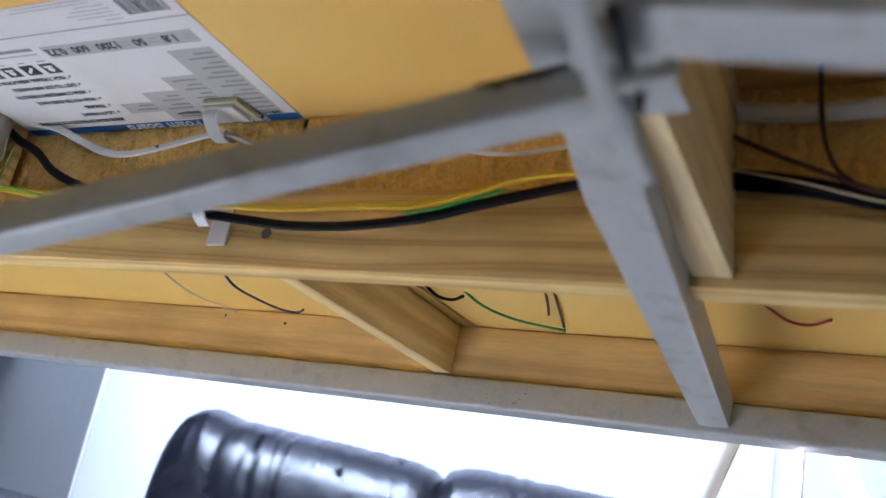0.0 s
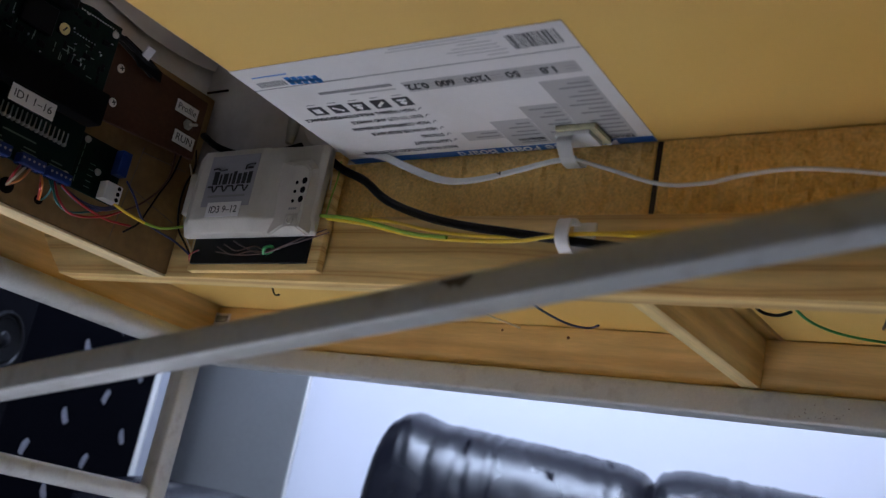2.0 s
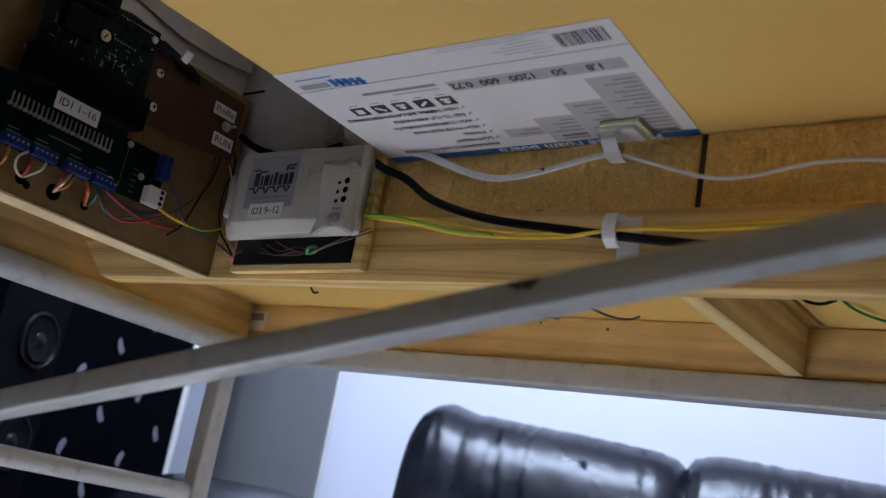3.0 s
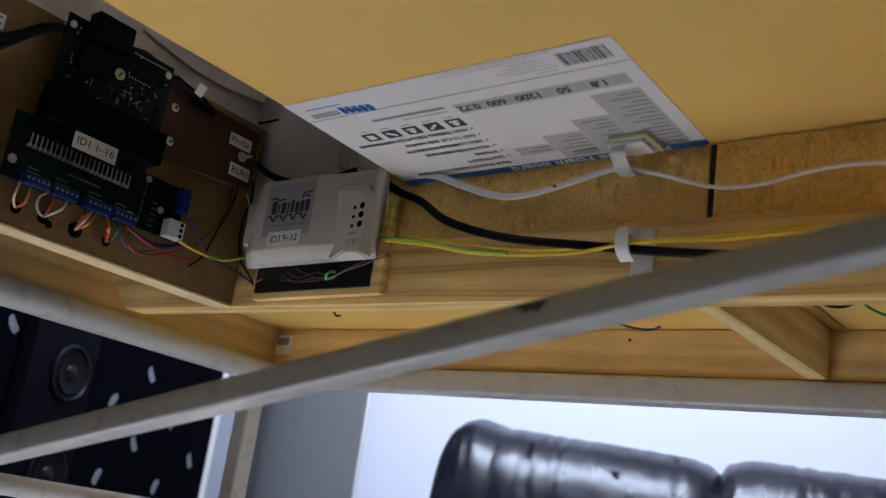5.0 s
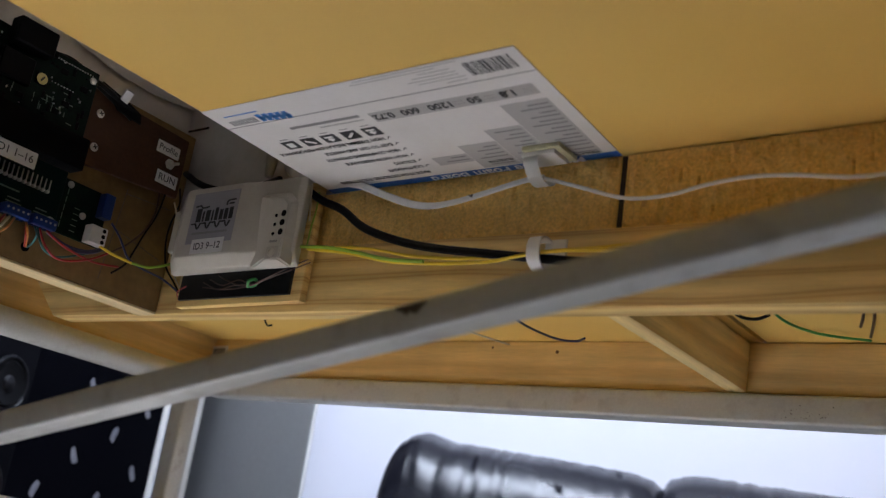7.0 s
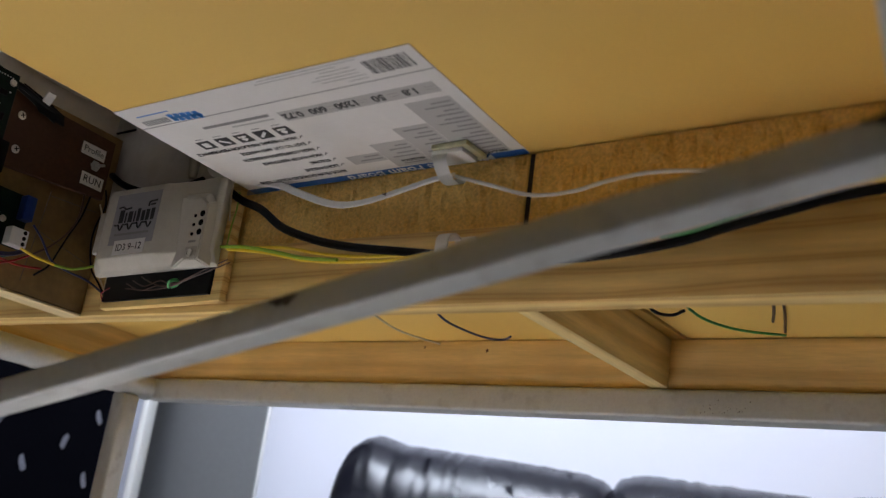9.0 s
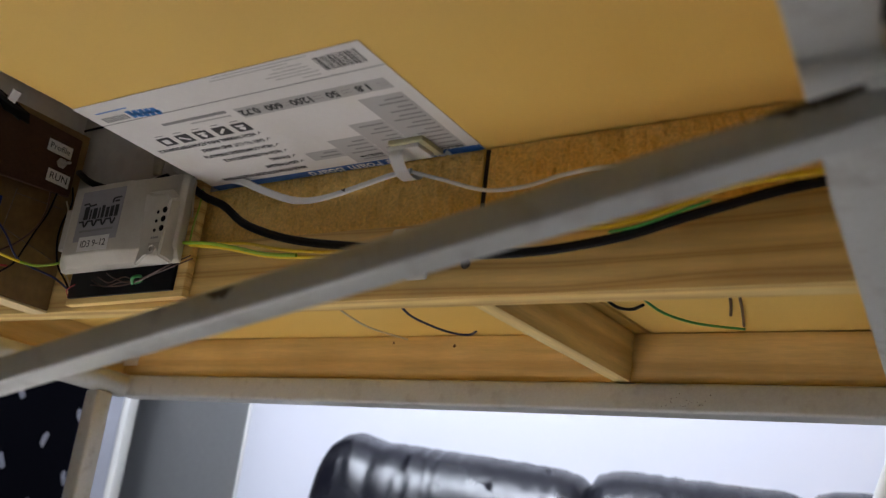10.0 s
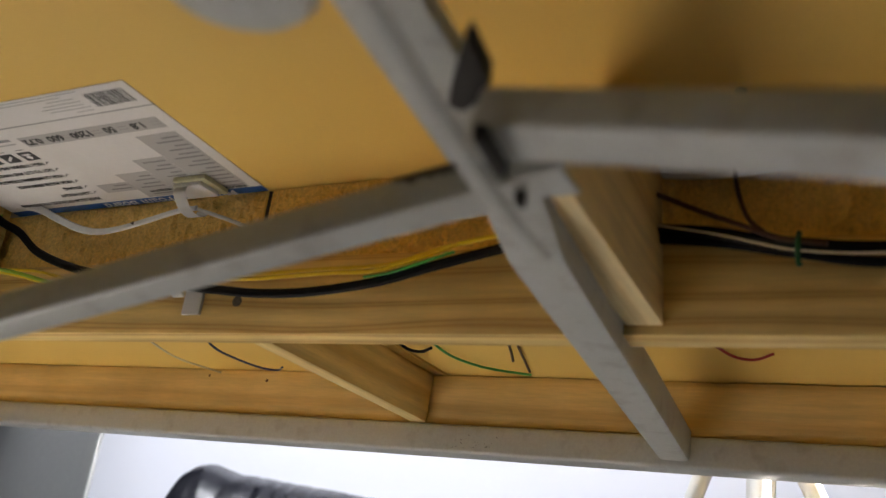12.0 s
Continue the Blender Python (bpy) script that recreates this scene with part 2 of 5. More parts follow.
def lathe(profile, axis_m, segs=24, bm=None):
    """Turned solid from (radius, height) pairs about local z, laid by axis_m."""
    b = bmesh.new()
    rings = []
    for r, h in profile:
        rings.append([b.verts.new((r * math.cos(2 * math.pi * k / segs), r * math.sin(2 * math.pi * k / segs), h)) for k in range(segs)])
    for p, q in zip(rings, rings[1:]):
        for k in range(segs):
            b.faces.new((p[k], p[(k + 1) % segs], q[(k + 1) % segs], q[k]))
    b.faces.new(rings[-1]), b.faces.new(rings[0][::-1])
    bmesh.ops.recalc_face_normals(b, faces=b.faces[:])
    bmesh.ops.transform(b, matrix=axis_m, verts=b.verts[:])
    if bm is None:
        return b
    return merge(bm, b)


def beam_m(p, q):
    """Frame whose x runs from p to q, z as upright as can be, standing at p."""
    x = (Vector(q) - Vector(p)).normalized()
    y = Vector((0, 0, 1)).cross(x).normalized() if abs(x.z) < 0.99 else Vector((0, 1, 0))
    z = x.cross(y)
    m = Matrix((x, y, z)).transposed().to_4x4()
    m.translation = p
    return m


def smooth_path(points, steps=8):
    """Catmull-Rom through the points."""
    p = [Vector(a) for a in points]
    p = [2 * p[0] - p[1]] + p + [2 * p[-1] - p[-2]]
    out = []
    for a, b, c, d in zip(p, p[1:], p[2:], p[3:]):
        for k in range(steps):
            t = k / steps
            out.append(0.5 * (2 * b + (c - a) * t + (2 * a - 5 * b + 4 * c - d) * t * t + (3 * b - a - 3 * c + d) * t**3))
    out.append(p[-2])
    return out


def sweep(points, radius, sides=8, steps=8, flat=1.0, bm=None):
    """A cable along the points."""
    b = bm or bmesh.new()
    path = smooth_path(points, steps) if steps > 1 else [Vector(a) for a in points]
    up, prev, first = Vector((0, 0, 1)), None, None
    for k, p in enumerate(path):
        d = (path[min(k + 1, len(path) - 1)] - path[max(k - 1, 0)]).normalized()
        s = d.cross(up)
        s = s.normalized() if s.length > 0.05 else Vector((1, 0, 0))
        u = s.cross(d)
        ring = [b.verts.new(p + radius * (math.cos(2 * math.pi * j / sides) * s * flat + math.sin(2 * math.pi * j / sides) * u)) for j in range(sides)]
        if prev:
            for j in range(sides):
                b.faces.new((prev[j], prev[(j + 1) % sides], ring[(j + 1) % sides], ring[j]))
        else:
            first = ring
        prev = ring
    b.faces.new(prev), b.faces.new(first[::-1])
    bmesh.ops.recalc_face_normals(b, faces=b.faces[:])
    return b


def mesh_of(name, bm, mat, smooth=True):
    me = bpy.data.meshes.new(name)
    bm.to_mesh(me)
    bm.free()
    me.materials.append(mat)
    if smooth:
        me.polygons.foreach_set("use_smooth", [True] * len(me.polygons))
        me.set_sharp_from_angle(angle=radians(32))
    return me


def thing(name, at, label, category, group="", kind="", turn=None):
    """An Empty at a thing's base, to carry its parts."""
    ob = new(name)
    ob.empty_display_size = 0.02
    ob.matrix_world = (turn or Matrix()) if at is None else Matrix.Translation(at)
    ORIGIN[ob.name] = ob.matrix_basis.copy()
    return tagged(ob, label, category, group, kind)


ORIGIN = {}


def part(name, bm, mat, parent, label="", m=None, smooth=True):
    """Links a bmesh, built in the world or in the frame m, as one mesh under a thing or part."""
    ob = new(name, mesh_of(name, bm, mat, smooth))
    want = m or Matrix()
    ob.parent = parent
    ob.matrix_basis = ORIGIN[parent.name].inverted() @ want
    ORIGIN[ob.name] = want
    return tagged(ob, label)


def solo(name, bm, mat, label, category, group="", kind="", m=None, smooth=True):
    """One mesh that is a thing by itself."""
    ob = new(name, mesh_of(name, bm, mat, smooth))
    ob.matrix_basis = m or Matrix()
    ORIGIN[ob.name] = ob.matrix_basis.copy()
    return tagged(ob, label, category, group, kind)


def lettering(text, size, m, mat, parent, align="LEFT", squeeze=1.0, name="lettering", depth=0.00008, weight=0.0):
    """Words in the built-in font, lying in the xy plane of m and facing its z."""
    cu = bpy.data.curves.new("words", "FONT")
    cu.body, cu.size, cu.align_x, cu.align_y, cu.extrude, cu.resolution_u = text, size, align, "CENTER", depth, 3
    cu.offset = weight * size
    tmp = new("words", cu)
    me = bpy.data.meshes.new_from_object(tmp)
    bpy.data.objects.remove(tmp)
    me.transform(Matrix.Diagonal((squeeze, 1, 1, 1)))
    me.materials.clear()
    me.materials.append(mat)
    ob = new(name, me)
    ob.parent = parent
    ob.matrix_basis = ORIGIN[parent.name].inverted() @ m
    ORIGIN[ob.name] = m
    return ob


def bar_part(name, m, x0, x1, y0, y1, mat, parent, label="", t=0.00012):
    """A printed patch in the plane of m."""
    return part(name, span(x0, x1, y0, y1, 0, t), mat, parent, label, m, smooth=False)

# ---------------------------------------------------------------- room
def room_wall(name, u0, u1, v0, v1, z0, z1, mat, label, category="wall"):
    return solo(name, span(u0, u1, v0, v1, z0, z1), mat, label, category, kind="structure", m=ROOM.copy(), smooth=False)


room_wall("floor", U_LEFT - 0.6, U_RIGHT + 0.2, V_FRONT - 0.2, V_BACK + 0.2, -0.1, 0.0, CARPET, "pale grey carpet floor of the room", "floor")
room_wall("ceiling", U_LEFT - 0.6, U_RIGHT + 0.2, V_FRONT - 0.2, V_BACK + 0.2, H_ROOM, H_ROOM + 0.1, WALL_WHITE, "white painted flat ceiling", "ceiling")
room_wall("wall_back", U_LEFT - 0.6, U_RIGHT + 0.2, V_BACK, V_BACK + 0.12, 0, H_ROOM, WALL_WHITE, "bright white painted wall behind the sofa")
wall_left = room_wall("wall_left", U_LEFT - 0.12, U_LEFT, V_FRONT - 0.2, 1.15, 0, H_ROOM, WALLPAPER, "black wallpaper wall with pale feather prints")


def wall_with_window(name, along, fixed, a0, a1, w0, w1, s0, s1, label):
    """A wall with one opening: along 'u' or 'v', its inner face at fixed."""
    b = bmesh.new()
    for p0, p1, z0, z1 in ((a0, w0, 0, H_ROOM), (w1, a1, 0, H_ROOM), (w0, w1, 0, s0), (w0, w1, s1, H_ROOM)):
        if along == "u":
            span(p0, p1, fixed - 0.15, fixed, z0, z1, bm=b)
        else:
            span(fixed, fixed + 0.15, p0, p1, z0, z1, bm=b)
    return solo(name, b, WALL_DARK, label, "wall", kind="structure", m=ROOM.copy(), smooth=False)


# unseen closing walls, coloured dark so that little light bounces back
room_wall("wall_front", U_LEFT - 0.2, U_RIGHT + 0.2, V_FRONT - 0.15, V_FRONT, 0, H_ROOM, WALL_DARK, "unseen plain wall, charcoal to hold back bounced light")
# opening added out of view; its edges set the sun patch on the floor
wall_with_window("wall_right", "v", U_RIGHT, V_FRONT, V_BACK, -0.12, 1.12, 1.33, 2.15, "unseen charcoal wall with an added opening that shapes the sun patch")


def window_unit(name, along, fixed, a0, a1, z0, z1):
    w = thing(name, None, "unseen added white framed window for the sun patch", "window", kind="structure", turn=ROOM.copy())
    mid = (a0 + a1) / 2
    for c0, c1, h0, h1 in ((a0, a0 + 0.05, z0, z1), (a1 - 0.05, a1, z0, z1), (mid - 0.03, mid + 0.03, z0, z1), (a0 + 0.05, a1 - 0.05, z0, z0 + 0.05), (a0 + 0.05, a1 - 0.05, z1 - 0.05, z1)):
        if along == "u":
            bm = span(c0, c1, fixed - 0.12, fixed - 0.07, h0, h1, 0.004)
        else:
            bm = span(fixed + 0.07, fixed + 0.12, c0, c1, h0, h1, 0.004)
        part("window_frame", bm, WHITE_PLASTIC, w, m=ROOM.copy())


# made-up window frame in that opening
window_unit("window_1", "v", U_RIGHT, -0.12, 1.12, 1.33, 2.15)


# made-up housing for the fill lamp, out of view
fitting = thing("ceiling_light", None, "unseen added fill lamp in a white frame slanted under the ceiling", "ceiling light", turn=ROOM.copy())
HUNG = ROOM @ pose(-0.40, 0.30, H_ROOM - 0.26, 50, 0, 0)
part("frame", span(-0.53, 0.53, -0.20, 0.20, 0.004, 0.034, 0.004), WHITE_PLASTIC, fitting, m=HUNG)
for u in (-0.45, 0.45):
    part("hanger", span(-0.40 + u - 0.006, -0.40 + u + 0.006, 0.294, 0.306, H_ROOM - 0.25, H_ROOM - 0.0005, 0.001), WHITE_PLASTIC, fitting, m=ROOM.copy())

# return coloured black so the gap beside the grey panel reads as shade
room_wall("wall_corner", U_LEFT - 0.24, U_LEFT - 0.1205, 1.1505, V_BACK, 0, H_ROOM, WALLPAPER, "added wall return, black in place of shade behind the grey panel")

# grey pier beside the sofa and the white trim in the corner
b = bmesh.new()
ring = []
for k in range(25):
    t = k / 24
    ring.append((-1.074 + 0.401 * t, 1.150 + 0.270 * (1 - t) ** 2))
outer = [[b.verts.new((u, v, z)) for u, v in ring] for z in (0.0, 1.28)]
for k in range(24):
    b.faces.new((outer[0][k], outer[0][k + 1], outer[1][k + 1], outer[1][k]))
bmesh.ops.solidify(b, geom=b.faces[:], thickness=0.003)
bmesh.ops.recalc_face_normals(b, faces=b.faces[:])
folding = thing("folding_screen", None, "tall smooth grey panel standing beside the sofa", "screen", turn=ROOM.copy())
part("panel", b, WALL_GREY, folding, m=ROOM.copy())
part("edge_strip", span(-0.6728, -0.6695, 1.146, 1.156, 0, 1.28, 0.0006), WHITE_PLASTIC, folding, "pale edge strip", m=ROOM.copy())
part("foot", span(-0.80, -0.69, 1.160, 1.220, 0, 0.02, 0.003), STAND_GREY, folding, m=ROOM.copy())
trim = thing("trim", None, "pale blue-grey painted door post with white edge beads", "trim", kind="structure", turn=ROOM.copy())
part("post", span(-0.9565, -0.9080, 1.124, 1.1495, 0, H_ROOM, 0.003), POST_BLUE, trim, m=ROOM.copy())
part("edge_bead", span(-0.9570, -0.9470, 1.116, 1.1235, 0, H_ROOM, 0.002), WHITE_PLASTIC, trim, "white edge bead", m=ROOM.copy())
part("edge_bead", span(-0.9078, -0.8940, 1.116, 1.1500, 0, H_ROOM, 0.004), WHITE_PLASTIC, trim, "white edge bead", m=ROOM.copy())


# feather prints on the black wall
def feather_mesh():
    b = bmesh.new()
    n = 7
    left, right = [], []
    for k in range(n):
        t = k / (n - 1)
        w = 0.0068 * math.sin(math.pi * min(1, t * 0.72 + 0.18)) ** 0.45
        h = 0.026 * (t - 0.5)
        left.append(b.verts.new((0.0006, -w - 0.002 * math.sin(3 * t), h)))
        right.append(b.verts.new((0.0006, w - 0.002 * math.sin(3 * t), h)))
    for k in range(n - 1):
        b.faces.new((left[k], right[k], right[k + 1], left[k + 1]))
    ext = bmesh.ops.extrude_face_region(b, geom=b.faces[:])
    bmesh.ops.translate(b, vec=(-0.0005, 0, 0), verts=[v for v in ext["geom"] if isinstance(v, bmesh.types.BMVert)])
    bmesh.ops.recalc_face_normals(b, faces=b.faces[:])
    return mesh_of("feather_print", b, FEATHER, smooth=False)


FEATHER_MESH = feather_mesh()
rnd = random.Random(4)
for row in range(24):
    for col in range(9):
        v = (0.806 if row % 2 == 0 else 0.888) + 0.171 * (1 - col) + rnd.uniform(-0.008, 0.008)
        z = 0.272 + 0.058 * row + rnd.uniform(-0.006, 0.006)
        if v > 1.105:
            continue
        ob = new("feather_print", FEATHER_MESH)
        ob.parent = wall_left
        ob.matrix_basis = pose(U_LEFT, v, z, (36 if row % 2 else -34) + rnd.uniform(-9, 9), 0, 0)


# ---------------------------------------------------------------- steel folding table
# the steelwork leans a little: it rises towards the black wall
LEAN = 0.022
TILT = pose(0.05, 0, 0.86) @ pose(0, 0, 0, 0, math.degrees(LEAN), 0) @ pose(-0.05, 0, -0.86)


def lean(x):
    return LEAN * (0.05 - x)


table = thing("folding_table", (-0.62, 0.225, 0), "light grey painted steel folding table frame, scuffed", "table frame")
TOP0, TOP1 = 0.833, 0.8565
part("rail", span(-0.636, 1.172, 0.254, 0.279, TOP0, TOP1, 0.003, 3), STEEL, table, m=TILT)
part("rail", span(-0.636, 1.172, -0.505, -0.480, TOP0, TOP1, 0.003, 3), STEEL, table, m=TILT)
for x in (-0.628, 1.160):
    part("end_rail", lathe([(0.0, 0), (0.0135, 0.0005), (0.0135, 0.7325), (0.0, 0.733)], pose(x, 0.2535, 0.8435, 90, 0, 0), 20), STEEL, table, m=TILT)
    top = 0.831 + lean(x)
    for y in (0.2255, -0.4525):
        part("leg", box(x, y, top / 2, 0.0215, 0.0215, top, 0.003, 3), STEEL, table)
    part("crossbar", lathe([(0.0, 0), (0.0095, 0.0005), (0.0095, 0.6525), (0.0, 0.653)], pose(x, 0.213, 0.694, 90, 0, 0), 18), STEEL, table)

# centre strut, the two hinged braces and their bracket
S0, S1 = Vector((0.2005, 0.2535, 0.8475)), Vector((0.3090, -0.4795, 0.8475))
SM = beam_m(S0, S1)


def flattened_tube(sections):
    """A rectangular tube pressed flat in places; sections: station, half width, bottom and top."""
    b = bmesh.new()
    prev = first = None
    for x, w, z0, z1 in sections:
        c = min(0.0035, (z1 - z0) * 0.3)
        ring = [b.verts.new((x, y, z)) for y, z in ((-w + c, z0), (w - c, z0), (w - c * 0.3, z0 + c * 0.3), (w, z0 + c), (w, z1 - c), (w - c, z1), (-w + c, z1), (-w, z1 - c), (-w, z0 + c), (-w + c * 0.3, z0 + c * 0.3))]
        if prev:
            for k in range(10):
                b.faces.new((prev[k], prev[(k + 1) % 10], ring[(k + 1) % 10], ring[k]))
        else:
            first = ring
        prev = ring
    b.faces.new(prev), b.faces.new(first[::-1])
    bmesh.ops.recalc_face_normals(b, faces=b.faces[:])
    return b


def strut_sections():
    n = (S1 - S0).length
    out = []
    for k in range(61):
        x = 0.001 + (n - 0.002) * k / 60
        flat = max(0.0, min(1.0, (x - 0.375) / 0.05)) * max(0.0, min(1.0, (0.66 - x) / 0.05))
        flat = flat * flat * (3 - 2 * flat)
        rise = max(0.0, min(1.0, (x - 0.266) / 0.010)) * (1 - flat)
        out.append((x, 0.0112 + 0.0022 * flat + 0.004 * x * (1 - flat), -0.013 + 0.0085 * flat, 0.012 - 0.007 * flat + 0.009 * rise))
    return out


part("centre_strut", flattened_tube(strut_sections()), STEEL, table, m=SM)


def brace(p, q, wide, high):
    n = (Vector(q) - Vector(p)).length
    return part("brace", box(n / 2, 0, 0, n, wide, high, 0.0016, 3), STEEL, table, m=beam_m(p, q))


B1, B2 = (0.307, -0.2192, 0.8290), (-0.607, -0.2400, 0.6480)
part("brace", merge(box(0.473, -0.0008, 0, 0.917, 0.0152, 0.0128, 0.0016, 3), box(0.0135, 0.0050, 0.0005, 0.030, 0.0032, 0.0118, 0.0008, 2)), STEEL, table, m=beam_m(B1, B2))
brace((0.309, -0.2690, 0.8150), (1.145, -0.3480, 0.640), 0.0205, 0.0120)

# ---------------------------------------------------------------- timber frame
frame_w = thing("timber_frame", (-0.412, 0.0, 0.857), "pale pine timber frame under the baseboard", "timber frame")


def board(name, x0, x1, y0, y1, z0, z1, mat, along="x", parent=None, label="", leaning=True, cut=0.0):
    """A sawn board whose grain runs along x or y."""
    if along == "x":
        m = Matrix.Translation(((x0 + x1) / 2, (y0 + y1) / 2, (z0 + z1) / 2))
        bm = box(0, 0, 0, x1 - x0, y1 - y0, z1 - z0, 0.0009, 2)
    else:
        m = pose((x0 + x1) / 2, (y0 + y1) / 2, (z0 + z1) / 2, 0, 0, 90)
        bm = box(0, 0, 0, y1 - y0, x1 - x0, z1 - z0, 0.0009, 2)
    if cut:
        for v in bm.verts:
            if v.co.x < (x0 - x1) / 2 + 0.004 and v.co.z < 0:
                v.co.x += cut
    return part(name, bm, mat, parent or frame_w, label, TILT @ m if leaning else m)


JB, JT = 0.857, 0.8980
board("joist", -0.612, 1.170, -0.006, 0.0145, 0.8482, JT, PINE, cut=0.056)
board("fascia_board", -0.6400, 1.180, 0.259, 0.279, JB + 0.0005, JT, PLAIN_PINE)
board("noggin", -0.0265, -0.0108, 0.0150, 0.2585, JB + 0.0006, JT, NOGGIN, "y")
board("noggin", 0.560, 0.576, 0.0150, 0.2585, JB + 0.0006, JT, NOGGIN, "y")
board("side_board", -0.432, -0.4105, -0.500, -0.0065, JB + 0.0025, 1.016, PLYWOOD, "y", label="brown stained timber side board", leaning=False)
board("edge_lipping", -0.432, -0.4103, -0.500, -0.0065, JB, JB + 0.0024, PINE_PALE, "y", label="pale pine lipping under the side board", leaning=False)
board("end_board", -0.660, -0.6405, -0.500, 0.2790, JB + 0.0006, 1.1700, PLAIN_PINE, "y")
for x, z, r in ((-0.1863, 0.8927, 0.0016), (-0.2560, 0.8975, 0.0013), (0.3560, 0.8890, 0.0013)):
    part("knot", lathe([(0.0, 0), (r, 0.0001), (r * 0.6, 0.0003), (0.0, 0.0003)], pose(x, 0.2590, z + 0.001, 90, 0, 0), 14), KNOT, frame_w, "small reddish knot in the pine")
# cross beam beside the strut, slant-cut so bright foam stands for its lit face
N0, N1 = Vector((0.2625, -0.0068, 0.8985)), Vector((0.2785, -0.208, 0.8985))
nl = (N1 - N0).length
b = box(nl / 2, 0, 0, nl, 0.0190, 0.1010, 0.0009, 2)
for v in b.verts:
    v.co.y -= 0.075 * (v.co.z + 0.0505)
    if v.co.x > nl / 2:
        v.co.x -= 1.45 * (v.co.z + 0.0505)
part("cross_block", b, PINE_PALE, frame_w, "pale pine cross beam cut aslant so bright foam shows for its lit side", m=beam_m(N0, N1))


# ---------------------------------------------------------------- foam boards
def rough_face(x0, x1, z0, z1, y, seed, step=0.0016, depth=0.0027):
    """A torn cut face of foam, with pits and crumbs."""
    nx, nz = int((x1 - x0) / step), int((z1 - z0) / step)
    b = bmesh.new()
    rows = []
    for j in range(nz + 1):
        row = []
        for i in range(nx + 1):
            x = x0 + (x1 - x0) * i / nx
            foot = z0 + lean(x)
            z = foot + (z1 - foot) * j / nz
            edge = min(i, nx - i, j, nz - j)
            h = 0 if edge == 0 else depth * (0.8 * noise.noise((x * 240 + seed, z * 60, seed)) + 0.6 * noise.noise((x * 420, z * 200 + seed, 3)) + 1.6 * max(0.0, noise.noise((x * 90, z * 40, seed + 9)) - 0.35))
            row.append(b.verts.new((x, y - max(h, -0.0009), z)))
        rows.append(row)
    for r, s in zip(rows, rows[1:]):
        for i in range(nx):
            b.faces.new((r[i], r[i + 1], s[i + 1], s[i]))
    bmesh.ops.recalc_face_normals(b, faces=b.faces[:])
    return b


def foam_slab(x0, x1, y0, y1, z0, z1, label, cut=None):
    ob = thing("insulation_board", (x0, y0, z0), label, "foam board", group="foam boards of the layout")
    slab = span(x0, x1, y0 + (0.001 if cut else 0), y1, z0, z1, 0.0008, 1)
    if cut:
        for v in slab.verts:
            if v.co.z < (z0 + z1) / 2:
                v.co.z += lean(v.co.x)
    part("slab", slab, FOAM, ob)
    if cut:
        part("cut_face", rough_face(x0 + 0.0005, x1 - 0.0005, z0 + 0.0005, z1 - 0.0005, y0, cut), FOAM_CUT, ob, "rough torn yellow foam edge")
    return ob


upper = foam_slab(-0.236, 1.180, -0.500, 0.290, 0.950, 1.000, "smooth yellow foam insulation board with printed white label")
foam_slab(-0.639, -0.0022, 0.0, 0.280, 0.8990, 0.9495, "yellow foam board with a rough cut edge on the joist", cut=1.7)
foam_slab(0.0018, 1.180, 0.0, 0.280, 0.8990, 0.9495, "yellow foam board with a rough cut edge, butted beside another", cut=5.3)

# dark strip set into the joint in place of the gap's own shade
part("glue_line", span(-0.0021, 0.0017, 0.0016, 0.0060, 0.9006, 0.9494), material("joint_dark", (0.035, 0.022, 0.012), 0.7, grain=0.3, scale=300), upper, "dark strip that deepens the shade in the joint")

# off-white sheets above the electronics
solo("white_sheet", span(-0.436, -0.2365, 0.001, 0.006, 0.951, 1.170, 0.0008), GREY_PANEL, "off-white smooth sheet standing behind the control box", "sheet")
solo("white_sheet", span(-0.436, -0.4325, -0.500, 0.0005, 0.951, 1.170, 0.0008), GREY_PANEL, "off-white smooth sheet behind the side board", "sheet")
solo("baseboard_top", span(-0.640, 1.180, -0.500, 0.290, 1.171, 1.180, 0.001), GREY_PANEL, "off-white baseboard top over the foam boards", "board")

solo("seam_tape", span(-0.4320, -0.4060, -0.0008, 0.0006, 1.0280, 1.0296, 0.0002), BLACK_PLASTIC, "thin black seam between two off-white sheets", "seam")
FILM = material("cloudy_film", (0.72, 0.70, 0.68), 0.22, grain=0.04, scale=60, coat=0.4)
b = bmesh.new()
rows = []
for i in range(41):
    y = -0.135 + 0.134 * i / 40
    sag = 0.0080 * math.sin(math.pi * i / 40)
    row = []
    for j in range(15):
        t = j / 14
        z = 1.170 - (1.170 - (1.052 - sag - 0.004 * (i / 40))) * t
        row.append(b.verts.new((-0.4305 + 0.0020 * t + 0.0022 * t * noise.noise((y * 55, z * 22, 3.0)), y, z)))
    rows.append(row)
for r, q in zip(rows, rows[1:]):
    for j in range(14):
        b.faces.new((r[j], r[j + 1], q[j + 1], q[j]))
bmesh.ops.recalc_face_normals(b, faces=b.faces[:])
bmesh.ops.solidify(b, geom=b.faces[:], thickness=0.0006)
solo("plastic_film", b, FILM, "sagging cloudy plastic film over the off-white sheet", "film")

# ---------------------------------------------------------------- printed label on the foam
# axes of the print: x to the reader's right, y up, facing down
LAB = pose(0, 0, 0.9497, 0, 180, 0)


label = part("product_label", span(-0.0045, 0.2355, -0.1415, -0.0002, 0, 0.0003), LABEL_PAPER, upper, "white printed product label with grey and blue print", LAB, smooth=False)
PR = LAB @ pose(0, 0, 0.0003)


